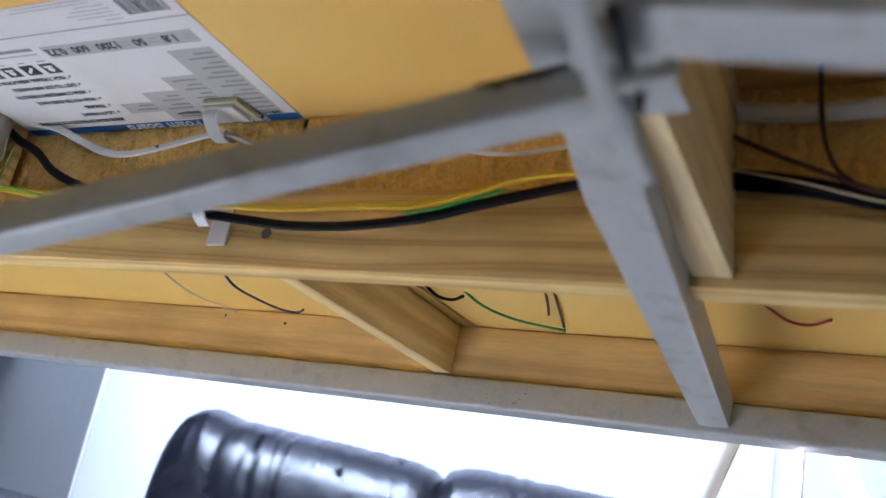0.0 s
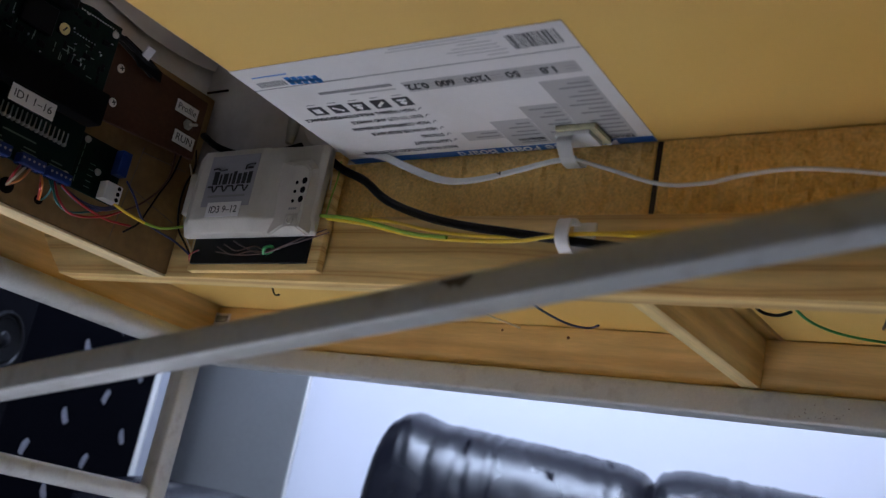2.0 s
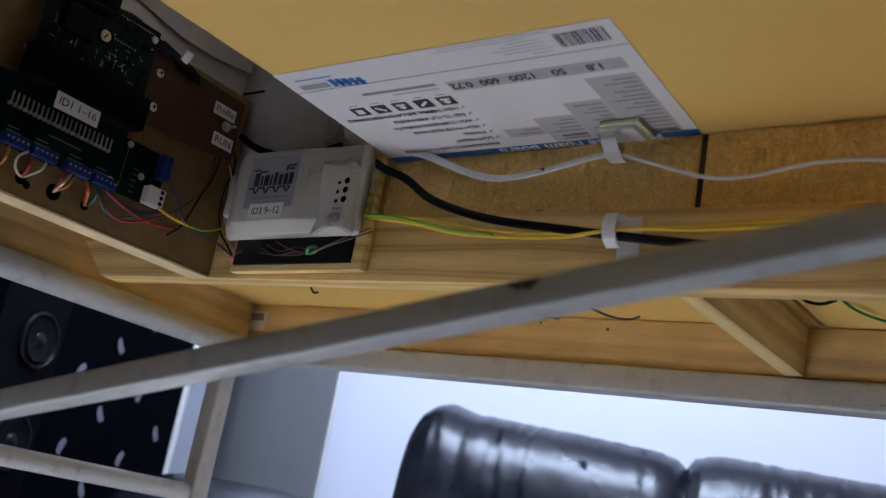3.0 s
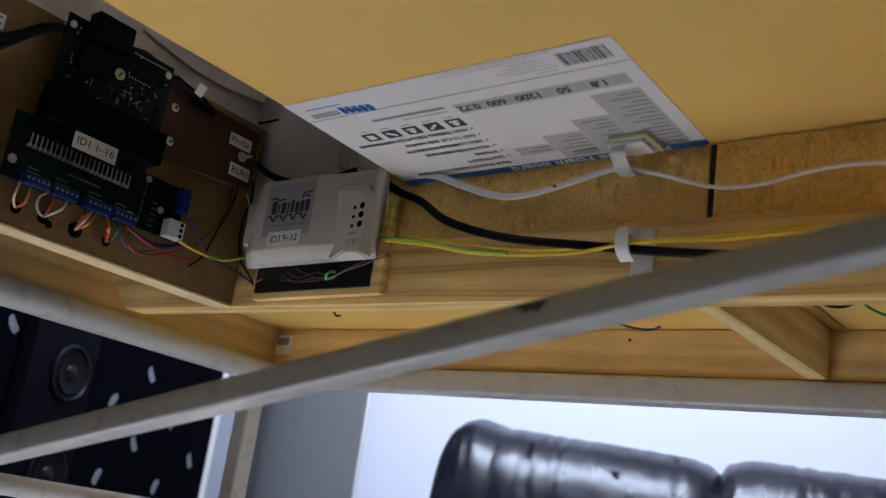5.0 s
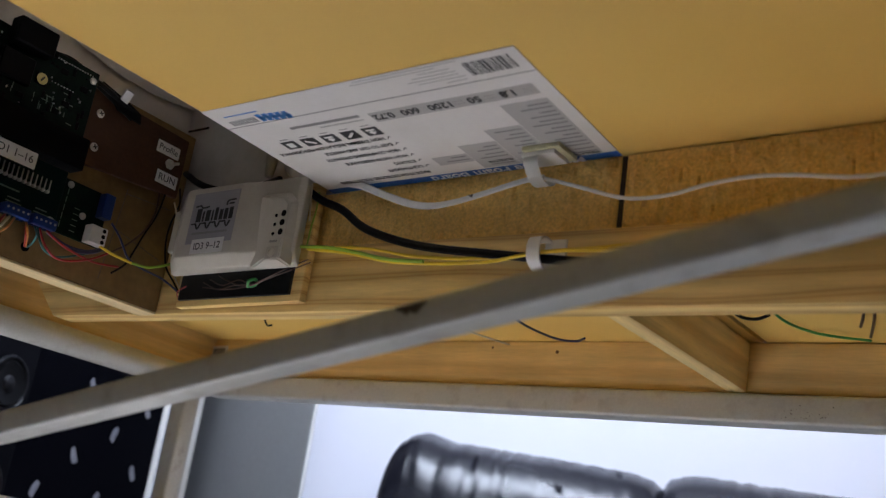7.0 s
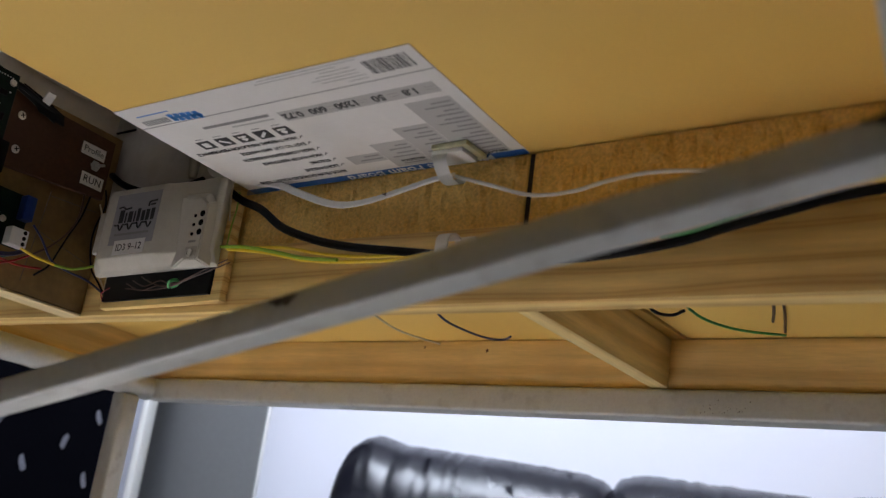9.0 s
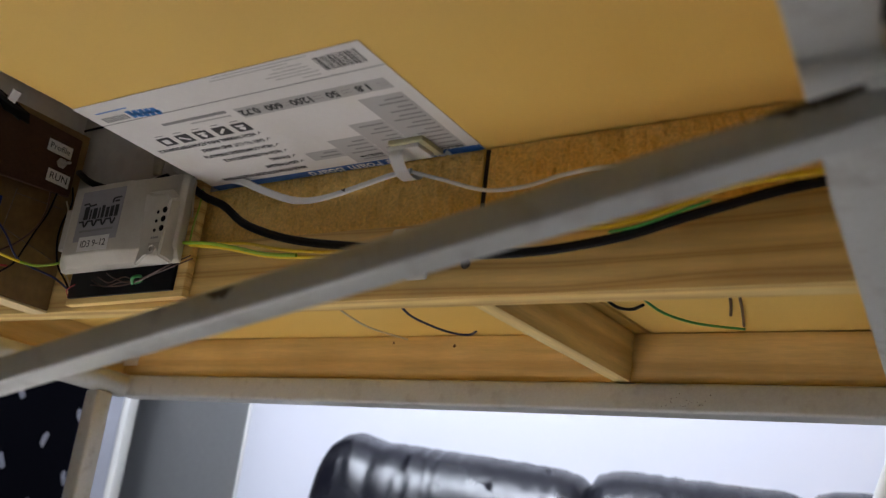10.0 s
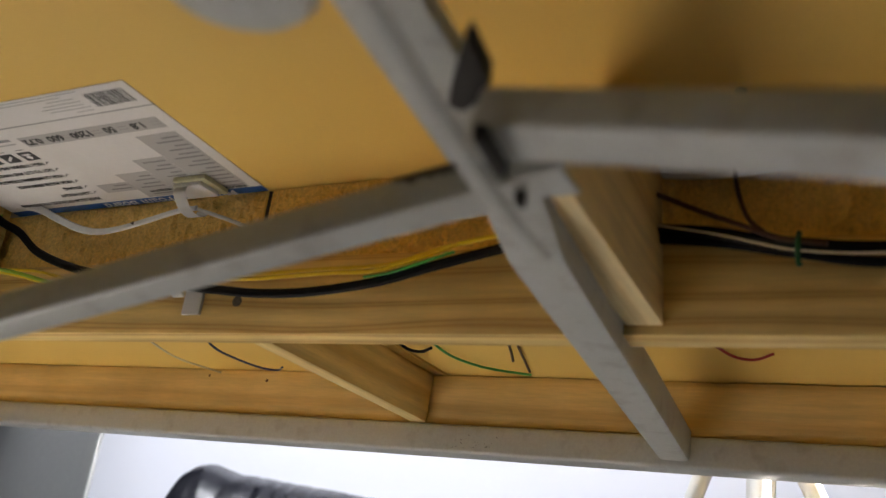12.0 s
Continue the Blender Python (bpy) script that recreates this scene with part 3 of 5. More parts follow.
def printed(x0, x1, y0, y1, mat, name="print_bar"):
    return bar_part(name, PR, -x1, -x0, y0, y1, mat, label, t=0.0001)


def words(text, x, y, size, mat=INK, align="LEFT", squeeze=1.0, m=None):
    return lettering(text, size, (m or PR) @ pose(-x, y, 0.0002), mat, label, align, squeeze, weight=0.012)


printed(-0.2355, 0.0042, -0.0078, -0.0002, INK_BLUE, "blue_band")
words("Multi-Use Foam Board", -0.020, -0.0026, 0.0118, PAPER, squeeze=1.12)
printed(-0.2355, 0.0040, -0.1156, -0.1148, INK_MID, "rule")
printed(-0.124, -0.0055, -0.103, -0.091, INK_GREY, "grey_band")
for text, x in (("1.8", -0.0240), ("50", -0.0475), ("1200", -0.0715), ("600", -0.0945), ("0.72", -0.1150)):
    lettering(text, 0.0092, PR @ pose(-x, -0.0970, 0.0002), INK, label, "CENTER", weight=0.03)
for x in (-0.0105, -0.0365, -0.0585, -0.0835, -0.1045):
    printed(x - 0.0045, x + 0.0035, -0.0955, -0.0950, INK_MID)
    printed(x - 0.0035, x + 0.0035, -0.0985, -0.0980, INK_MID)
# claims, topmost line first
for k, text in enumerate(("MADE FROM EXTRUDED POLYSTYRENE", "LIGHTWEIGHT", "STRONG", "HIGH WATER RESISTANCE", "HIGH COMPRESSIVE STRENGTH", "EASY TO CUT AND HANDLE", "HIGH THERMAL INSULATION PERFORMANCE")):
    y = -0.0155 - 0.0091 * k
    words(text, -0.1345, y, 0.0057, INK, squeeze=0.80)
    if k:
        b = bmesh.new()
        for x0, y0, x1, y1 in ((0, 0.0, 0.0012, -0.0014), (0.0012, -0.0014, 0.0036, 0.0018)):
            d = Vector((x1 - x0, y1 - y0))
            merge(b, box(0, 0, 0, d.length, 0.0006, 0.0001), pose((x0 + x1) / 2, (y0 + y1) / 2, 0.0001, 0, 0, math.degrees(math.atan2(d.y, d.x))))
        part("tick", b, INK, label, m=PR @ pose(0.1290, y, 0), smooth=False)
# five pictograms
for k in range(5):
    x = -0.1365 - 0.0178 * k
    printed(x - 0.0062, x + 0.0062, -0.0865, -0.0755, INK, "pictogram")
    b = bmesh.new()
    if k % 2:
        merge(b, box(0, 0, 0, 0.0085, 0.0022, 0.0001), pose(0, 0, 0.0003, 0, 0, 38 if k == 1 else -38))
    elif k == 4:
        span(-0.003, 0.003, -0.003, 0.003, 0.0002, 0.0003, 0.0, bm=b)
    else:
        span(-0.0036, 0.0036, -0.0032, -0.0012, 0.0002, 0.0003, bm=b)
        merge(b, box(0, 0, 0, 0.0042, 0.0042, 0.0001), pose(0, 0.001, 0.0003, 0, 0, 45))
    part("pictogram_sign", b, PAPER, label, m=PR @ pose(-x, -0.081, 0), smooth=False)
    printed(x - 0.0035, x + 0.0035, -0.0898, -0.0891, INK_MID)
printed(-0.190, -0.1315, -0.1035, -0.1005, INK_MID, "bold_line")
printed(-0.168, -0.1315, -0.0975, -0.0960, INK_GREY)
# maker's mark: two plain blocks
for k in range(5):
    printed(-0.2010 + 0.0053 * k, -0.1968 + 0.0053 * k, -0.1265 + 0.0006 * k, -0.1170 + 0.0006 * k, INK_SKY, "maker_mark")
    printed(-0.2010 + 0.0053 * k, -0.1958 + 0.0053 * k, -0.1228 + 0.0006 * k, -0.1200 + 0.0006 * k, INK_SKY, "maker_mark")
for k in range(9):
    printed(-0.2270 + 0.0027 * k, -0.2250 + 0.0027 * k, -0.1240, -0.1178, INK_MID, "maker_mark")
printed(-0.225, -0.195, -0.1308, -0.1296, INK_SKY)
# bar code
x = -0.0325
rnd = random.Random(8)
while x < -0.0035:
    w = rnd.choice((0.0006, 0.0006, 0.0011, 0.0016))
    printed(x, x + w, -0.1355, -0.1215, INK, "code_bar")
    x += w + rnd.choice((0.0006, 0.0008, 0.0012))
for y, x0, x1 in ((-0.1395, -0.108, -0.034), (-0.1367, -0.112, -0.050), (-0.1335, -0.064, -0.042), (-0.1300, -0.070, -0.040), (-0.1268, -0.075, -0.040), (-0.1236, -0.070, -0.037), (-0.1200, -0.052, -0.038)):
    printed(x0, x1, y, y + 0.0008, INK_GREY)
# stepped grey use panels with their lines of small print
for x0, x1, y0, y1 in ((-0.0370, -0.0050, -0.0850, -0.0090), (-0.0640, -0.0375, -0.0590, -0.0090), (-0.0930, -0.0645, -0.0440, -0.0090), (-0.1215, -0.0935, -0.0330, -0.0210)):
    printed(x0, x1, y0, y1, INK_GREY, "grey_panel")
    y = y1 - 0.004
    k = 0
    while y > y0 + 0.002:
        w = (0.75, 0.5, 0.85, 0.6, 0.7, 0.4)[k % 6] * (x1 - x0 - 0.004)
        bar_part("print_bar", PR @ pose(0, 0, 0.0001), -x1 + 0.002, -x1 + 0.002 + w, y - 0.0008, y + 0.0008, INK_MID, label, t=0.0001)
        y -= 0.0056 if k % 2 else 0.0047
        k += 1
words("INSULATION", -0.0065, -0.0105, 0.0042, INK, squeeze=0.9, m=PR @ pose(0, 0, 0.0001))
words("PROTECTION", -0.066, -0.0170, 0.0034, INK, squeeze=0.9, m=PR @ pose(0, 0, 0.0001))

# the label is stuck on a little askew, running with the cut edge
SKEW = Matrix(((1, -0.045, 0, -0.045 * 0.1415), (0, 1, 0, 0), (0, 0, 1, 0), (0, 0, 0, 1)))
for ob in (label, *label.children_recursive):
    at = ORIGIN[ob.name]
    ob.data.transform(at.inverted() @ SKEW @ at)

# ---------------------------------------------------------------- sofa
sofa = thing("sofa", None, "black leather sofa with puffy creased back cushions", "sofa", turn=ROOM.copy())


def cushion(cu, cv, cz, su, sv, sz, seed, crease=0.010, slant=0.0, power=4.6, n=128, tilt=0.0, gathers=13.0, peak=0.0, puff=5.0):
    """A stuffed leather cushion: a puffed block with creases drawn to its seams."""
    b = bmesh.new()
    rings = []
    for i in range(n // 2 + 1):
        th = math.pi * i / (n // 2)
        ring = []
        for j in range(n):
            ph = 2 * math.pi * j / n
            d = Vector((math.sin(th) * math.cos(ph), math.sin(th) * math.sin(ph), math.cos(th)))
            k = (abs(d.x) ** power + (abs(d.y) ** puff + abs(d.z) ** puff) ** (power / puff)) ** (-1 / power)
            p = Vector((d.x * k * su / 2, d.y * k * sv / 2, d.z * k * sz / 2))
            w = noise.noise((p.x * 12 + seed, p.y * 9, p.z * 6)) + 0.25 * noise.noise((p.x * 45 + seed, p.y * 12, p.z * 10 + seed))
            a = abs(noise.noise((p.x * 30 + 3 * seed + 3 * p.z, p.y * 3, p.z * 3 + 1.5 * p.x)))
            c = abs(noise.noise((p.x * 52 + 5 * seed - 6 * p.z, p.y * 3, p.z * 5 - 2 * p.x)))
            fold = -max(0.0, 0.25 - a) * 1.7 - max(0.0, 0.16 - c) * 1.5
            p += d * crease * (w * 0.22 + fold + 0.4)
            top = max(0.0, p.z / sz + 0.5) ** 1.5
            tuck = 0.5 - abs(math.sin(math.pi * (p.x * gathers + 0.8 * noise.noise((p.x * 9 + seed, p.z * 7, seed)))))
            p += d * crease * 0.85 * top * max(-0.2, -2.0 * max(0.0, tuck) - 0.1)
            p.y += slant * p.z
            p.z += peak * math.exp(-(((p.x + su / 2 - 0.045) / 0.035) ** 2)) * top
            p.z -= tilt * p.x * max(0.0, p.z / sz + 0.5)
            ring.append(b.verts.new(p + Vector((cu, cv, cz))))
        rings.append(ring)
    for p, q in zip(rings, rings[1:]):
        for j in range(n):
            b.faces.new((p[j], p[(j + 1) % n], q[(j + 1) % n], q[j]))
    bmesh.ops.remove_doubles(b, verts=b.verts[:], dist=1e-5)
    bmesh.ops.recalc_face_normals(b, faces=b.faces[:])
    return b


def sofa_part(name, bm, label=""):
    ob = part(name, bm, LEATHER, sofa, label, m=ROOM.copy())
    ob.data.polygons.foreach_set("use_smooth", [True] * len(ob.data.polygons))
    return ob


sofa_part("backrest_frame", span(-0.50, 1.05, 1.23, 1.36, 0.05, 0.80, 0.04, 4))
for u0, u1, s in ((-0.508, -0.040, 2.0), (-0.054, 0.296, 7.0), (0.284, 0.668, 11.0), (0.658, 1.04, 15.0)):
    sofa_part("back_cushion", cushion((u0 + u1) / 2, 1.175, 0.726 if s > 3 else 0.735, u1 - u0, 0.27, 0.36, s, crease=0.0062, slant=0.20, power=8.5, puff=3.3, n=240 if s < 10 else 128, tilt=0.06 if s < 3 else 0.03, peak=0.010 if s < 3 else 0.0))
    sofa_part("seat_cushion", cushion((u0 + u1) / 2, 0.84, 0.39, u1 - u0, 0.62, 0.20, s + 1, crease=0.006, n=48))
sofa_part("base", span(-0.62, 1.16, 0.56, 1.36, 0.05, 0.30, 0.03, 3))
sofa_part("arm", cushion(-0.625, 0.92, 0.515, 0.25, 0.80, 0.42, 21.0, crease=0.005, power=3.6))
sofa_part("arm", cushion(1.17, 0.92, 0.53, 0.25, 0.80, 0.42, 25.0, crease=0.012, power=3.6))
for u in (-0.55, 1.09):
    for v in (0.62, 1.30):
        part("foot", box(u, v, 0.025, 0.05, 0.05, 0.05, 0.005), BLACK_PLASTIC, sofa, m=ROOM.copy())

# ---------------------------------------------------------------- tower loudspeaker
speaker = thing("tower_speaker", None, "tall gloss black loudspeaker with round drivers", "loudspeaker", turn=ROOM.copy())
CAP = material("dark_metal", (0.006, 0.006, 0.008), 0.4, metal=0.1, shine=0.2)


def dish(profile, segs):
    """An open turned shell of 0.6 mm."""
    b = bmesh.new()
    rings = [[b.verts.new((r * math.cos(2 * math.pi * k / segs), r * math.sin(2 * math.pi * k / segs), h)) for k in range(segs)] for r, h in profile]
    for p, q in zip(rings, rings[1:]):
        for k in range(segs):
            b.faces.new((p[k], p[(k + 1) % segs], q[(k + 1) % segs], q[k]))
    bmesh.ops.remove_doubles(b, verts=b.verts[:], dist=1e-6)
    bmesh.ops.recalc_face_normals(b, faces=b.faces[:])
    bmesh.ops.solidify(b, geom=b.faces[:], thickness=0.0006)
    return b


SPK_U, SPK_V = U_LEFT + 0.030, 0.645
part("cabinet", span(U_LEFT + 0.004, SPK_U, SPK_V - 0.085, SPK_V + 0.056, 0.03, 1.12, 0.004, 3), GLOSS_BLACK, speaker, m=ROOM.copy())
part("plinth", span(U_LEFT + 0.003, SPK_U + 0.02, SPK_V - 0.10, SPK_V + 0.08, 0, 0.030, 0.004, 2), BLACK_PLASTIC, speaker, m=ROOM.copy())
for z in (0.866, 0.723):
    dm = ROOM @ pose(SPK_U, SPK_V, z, 0, 90, 0)
    d = part("driver", lathe([(0.037, 0.0), (0.040, 0.002), (0.040, 0.004), (0.036, 0.005), (0.034, 0.003), (0.031, 0.0042), (0.029, 0.001), (0.0, 0.0005)], Matrix(), 40), CONE, speaker, "round black driver with a pale rim", dm)
    part("cone", dish([(0.0300, 0.0062), (0.0240, 0.0045), (0.0130, 0.0028), (0.0, 0.0026)], 32), CONE, d, "dark dished cone", m=dm)
    part("dust_cap", lathe([(0.012, 0.0030), (0.010, 0.0066), (0.005, 0.0085), (0.0, 0.0090)], Matrix(), 24), CAP, d, "domed cap", m=dm)
    part("rim", dish([(0.0405, 0.0040), (0.0395, 0.0066), (0.0375, 0.0070), (0.0360, 0.0052)], 40), CAP, d, "dull metal rim", m=dm)

# ---------------------------------------------------------------- stand before the sofa
stand = thing("tripod_stand", None, "light grey enamelled tripod stand before the sofa", "stand", turn=ROOM.copy())


def pole(name, p, q, r, label="", mat=STAND_GREY):
    p, q = Vector(p), Vector(q)
    m = (q - p).to_track_quat("Z", "Y").to_matrix().to_4x4()
    m.translation = p
    n = (q - p).length
    return part(name, lathe([(0.0, 0), (r, 0.0005), (r, n - 0.0005), (0.0, n)], Matrix(), 18), mat, stand, label, m=ROOM @ m)


SU, SV = 0.373, 0.460
pole("pole", (SU, SV, 0.16), (SU, SV, 1.42), 0.0140)
pole("leg", (SU - 0.010, SV, 1.022), (0.036, SV, 0.0), 0.0088)
pole("leg", (SU + 0.010, SV, 0.952), (0.864, SV, 0.0), 0.0100)
pole("leg", (SU - 0.002, SV - 0.012, 0.975), (0.319, 0.040, 0.0), 0.0092)
pole("hub", (SU, SV, 0.945), (SU, SV, 1.050), 0.0190, "black plastic hub that joins the legs", BLACK_PLASTIC)

# ---------------------------------------------------------------- bracket and marks on the steel
part("pivot_disc", lathe([(0.0, 0), (0.018, 0.0008), (0.020, 0.003), (0.020, 0.006), (0.0, 0.0065)], pose(0.590, -0.016, -0.0265), 28), STEEL, table, "round steel pivot disc under the strut", m=SM)
part("rivet", lathe([(0.0, 0), (0.0048, 0.0003), (0.0040, 0.0020), (0.0, 0.0028)], pose(0.455, 0.004, -0.0046, 180, 0, 0), 20), STEEL, table, m=SM)
strap = sweep([(0.3300, -0.4000, 0.801), (0.3240, -0.3700, 0.800), (0.3185, -0.3400, 0.800), (0.3125, -0.3070, 0.800), (0.3085, -0.2850, 0.800), (0.3050, -0.2620, 0.800), (0.3025, -0.2410, 0.800), (0.3000, -0.2220, 0.801), (0.2975, -0.2070, 0.803)], 0.0015, 14, 10, flat=2.1)
part("strap", strap, STEEL, table, "curved flat steel strap over the brace")


def dark_block(name, ring, z0, z1):
    b = bmesh.new()
    low = b.faces.new([b.verts.new((x, y, z0)) for x, y in ring])
    top = bmesh.ops.extrude_face_region(b, geom=[low])
    bmesh.ops.translate(b, verts=[v for v in top["geom"] if isinstance(v, bmesh.types.BMVert)], vec=(0, 0, z1 - z0))
    bmesh.ops.recalc_face_normals(b, faces=b.faces[:])
    bmesh.ops.bevel(b, geom=b.edges[:], offset=0.0006, segments=2, affect="EDGES", profile=0.5)
    return part(name, b, GAP_DARK, table, "near-black block for the shaded gap and bolts at the pivot")


# the first block paints the shaded recess between strut and bracket
dark_block("pivot_spacer", [(0.3124, -0.2929), (0.3088, -0.2732), (0.3041, -0.2669), (0.2947, -0.2614), (0.2918, -0.2653), (0.3058, -0.2854)], 0.8245, 0.8318)
dark_block("pivot_pin", [(0.3128, -0.2860), (0.3160, -0.2850), (0.3122, -0.2640), (0.3096, -0.2650)], 0.8010, 0.8060)
dark_block("pivot_pin", [(0.3082, -0.2510), (0.3110, -0.2500), (0.3092, -0.2452), (0.3070, -0.2462)], 0.8010, 0.8050)
part("pivot_plate", span(0.280, 0.3055, -0.233, -0.199, 0.8272, 0.8292, 0.0007), STEEL, table, "flat scuffed steel plate at the pivot")


def grime(parent, m, x0, x1, y, z0, z1, seed, n=26, face=-1):
    """Dark patch with a ragged rim on the front face of a bar: worn grime and an edge line."""
    b = bmesh.new()
    low, high = [], []
    for k in range(n + 1):
        x = x0 + (x1 - x0) * k / n
        fade = max(0.0, math.sin(math.pi * k / n)) ** 0.5
        a = z1 - (z1 - z0) * fade * (0.55 + 0.9 * abs(noise.noise((x * 260, seed, 0.3))))
        low.append(b.verts.new((x, y, max(a, z0))))
        high.append(b.verts.new((x, y, z1)))
    for k in range(n):
        b.faces.new((low[k], low[k + 1], high[k + 1], high[k]))
    bmesh.ops.solidify(b, geom=b.faces[:], thickness=0.0002)
    return part("grime_mark", b, GRIME, parent, "dark worn grime and dark edge line", m, smooth=False)


BM = beam_m(B1, B2)
L1 = 0.0136 / 2 - 0.0001
grime(table, BM, 0.266, 0.281, L1 + 0.0002, 0.0005, L1 - 0.0016, 2.0)
grime(table, BM, 0.016, 0.056, L1 + 0.0002, 0.0015, L1 - 0.0004, 5.0, 60)
# thin dark line along the top edge of the brace
grime(table, BM, 0.060, 0.262, L1 - 0.0003, 0.0046, 0.0056, 7.0, 80)
rnd = random.Random(12)
b = bmesh.new()
for k in range(22):
    x, z = 0.035 + rnd.gauss(0, 0.009), 0.8375 + abs(rnd.gauss(0, 0.006))
    r = rnd.uniform(0.0002, 0.0006)
    lathe([(0.0, 0), (r, 0.0001), (r * 0.7, 0.0003), (0.0, 0.0003)], pose(x, 0.2541, min(z, 0.853), 90, 0, 0), 6, b)
part("rust_specks", b, GRIME, table, "scatter of small dark rust specks", smooth=False)

# ---------------------------------------------------------------- electronics on the side board
# axes of the side board: x along the board, y up, z out of its face
SB = Matrix(((0, 0, 1, -0.4104), (1, 0, 0, 0), (0, 1, 0, 0), (0, 0, 0, 1)))


def sb_thing(name, y, z, label, category, group=""):
    return thing(name, (-0.4104, y, z), label, category, group)


def sb(name, parent, y0, y1, z0, z1, o0, o1, mat, bevel=0.0004, label="", segs=1):
    return part(name, span(y0, y1, z0, z1, o0, o1, bevel, segs), mat, parent, label, m=SB.copy())


card = sb_thing("circuit_board", -0.168, 0.955, "dark green circuit card crowded with parts, on the side board", "circuit board")
sb("card", card, -0.2155, -0.1215, 0.954, 1.0165, 0.0150, 0.0166, PCB)
sb("relay_block", card, -0.2000, -0.1680, 1.0035, 1.0230, 0.0166, 0.0290, BLACK_PLASTIC, 0.001)
sb("relay_block", card, -0.2020, -0.1760, 0.9780, 0.9990, 0.0166, 0.0215, BLACK_PLASTIC, 0.0008)
for y, z in ((-0.211, 1.0085), (-0.126, 1.0085), (-0.126, 0.960), (-0.211, 0.960)):
    part("standoff", lathe([(0.0, 0), (0.0026, 0.0001), (0.0026, 0.0149), (0.0, 0.015)], SB @ pose(y, z, 0.0001), 10), SCREW, card)
    part("screw_head", lathe([(0.0, 0), (0.0030, 0.0002), (0.0024, 0.0014), (0.0, 0.0018)], SB @ pose(y, z, 0.0167), 14), SCREW, card)
rnd = random.Random(21)
chip_spots = []
for k in range(120):
    y, z = rnd.uniform(-0.212, -0.125), rnd.uniform(0.964, 1.013)
    w, h = rnd.choice(((0.0016, 0.0009), (0.0009, 0.0016), (0.0030, 0.0022), (0.0060, 0.0042), (0.0022, 0.0060)))
    if (y > -0.204 and y < -0.164 and z > 0.974) or any(abs(y - a) < (w + c) / 2 + 0.0004 and abs(z - b_) < (h + d) / 2 + 0.0004 for a, b_, c, d in chip_spots):
        continue
    chip_spots.append((y, z, w, h))
    sb("chip", card, y - w / 2, y + w / 2, z - h / 2, z + h / 2, 0.0166, 0.0166 + rnd.uniform(0.0006, 0.0016), rnd.choice((BLACK_PLASTIC, BLACK_PLASTIC, SOLDER if w < 0.002 else BLACK_PLASTIC, STICKER_GREY if w < 0.002 else BLACK_PLASTIC)), 0.0002)
b = bmesh.new()
for k in range(16):
    lathe([(0.0, 0), (0.0007, 0.0001), (0.0005, 0.0005), (0.0, 0.0006)], pose(-0.163 + 0.0024 * k, 1.0120, 0.0166), 8, b)
for k in range(8):
    lathe([(0.0, 0), (0.0006, 0.0001), (0.0004, 0.0005), (0.0, 0.0006)], pose(-0.158 + 0.0026 * k, 0.9925, 0.0166), 8, b)
part("solder_points", b, SOLDER, card, m=SB.copy())
for k in range(26):
    y, z = rnd.uniform(-0.211, -0.130), rnd.uniform(0.965, 0.990)
    n_ = rnd.uniform(0.003, 0.009)
    up = rnd.random() < 0.6
    sb("silkscreen", card, y, y + (0.0006 if up else n_), z, z + (n_ if up else 0.0006), 0.0166, 0.01675, SILK, 0)
dot = part("round_sticker", lathe([(0.0, 0), (0.0044, 0.0001), (0.0044, 0.0004), (0.0, 0.0005)], SB @ pose(-0.1672, 0.9895, 0.0186), 20), material("yellow_sticker", (0.66, 0.58, 0.22), 0.5, grain=0.05), card, "round pale yellow inspection sticker")
part("sticker_mark", merge(bmesh.new(), box(0, 0, 0, 0.0045, 0.0012, 0.0001), pose(0, 0, 0, 0, 0, 60)), INK, dot, m=SB @ pose(-0.1670, 0.9895, 0.01922))
sb("sticker_base", card, -0.1716, -0.1628, 0.9851, 0.9939, 0.0166, 0.0186, BLACK_PLASTIC)

low = sb_thing("terminal_board", -0.176, 0.887, "teal green terminal circuit board with blue screw terminals", "circuit board")
sb("card", low, -0.2310, -0.1225, 0.8865, 0.9345, 0.0100, 0.0116, PCB_TEAL)
sb("connector_hood", low, -0.2175, -0.1200, 0.9345, 0.9600, 0.0100, 0.0260, BLACK_PLASTIC, 0.0015, "black plastic edge connector", 2)
for y, z in ((-0.2255, 0.9000), (-0.1275, 0.8935)):
    part("screw_head", lathe([(0.0, 0), (0.0034, 0.0002), (0.0028, 0.0016), (0.0, 0.0020)], SB @ pose(y, z, 0.0117), 14), SCREW, low)
pin = mesh_of("pin", merge(box(0, 0, 0.0035, 0.0010, 0.0085, 0.0008, 0.0002, 1), box(0, -0.0045, 0.0020, 0.0024, 0.0026, 0.0036, 0.0006, 1)), SOLDER)
for k in range(22):
    ob = new("pin", pin)
    ob.parent = low
    ob.matrix_basis = ORIGIN[low.name].inverted() @ SB @ pose(-0.2175 + 0.00386 * k, 0.9175, 0.0116)
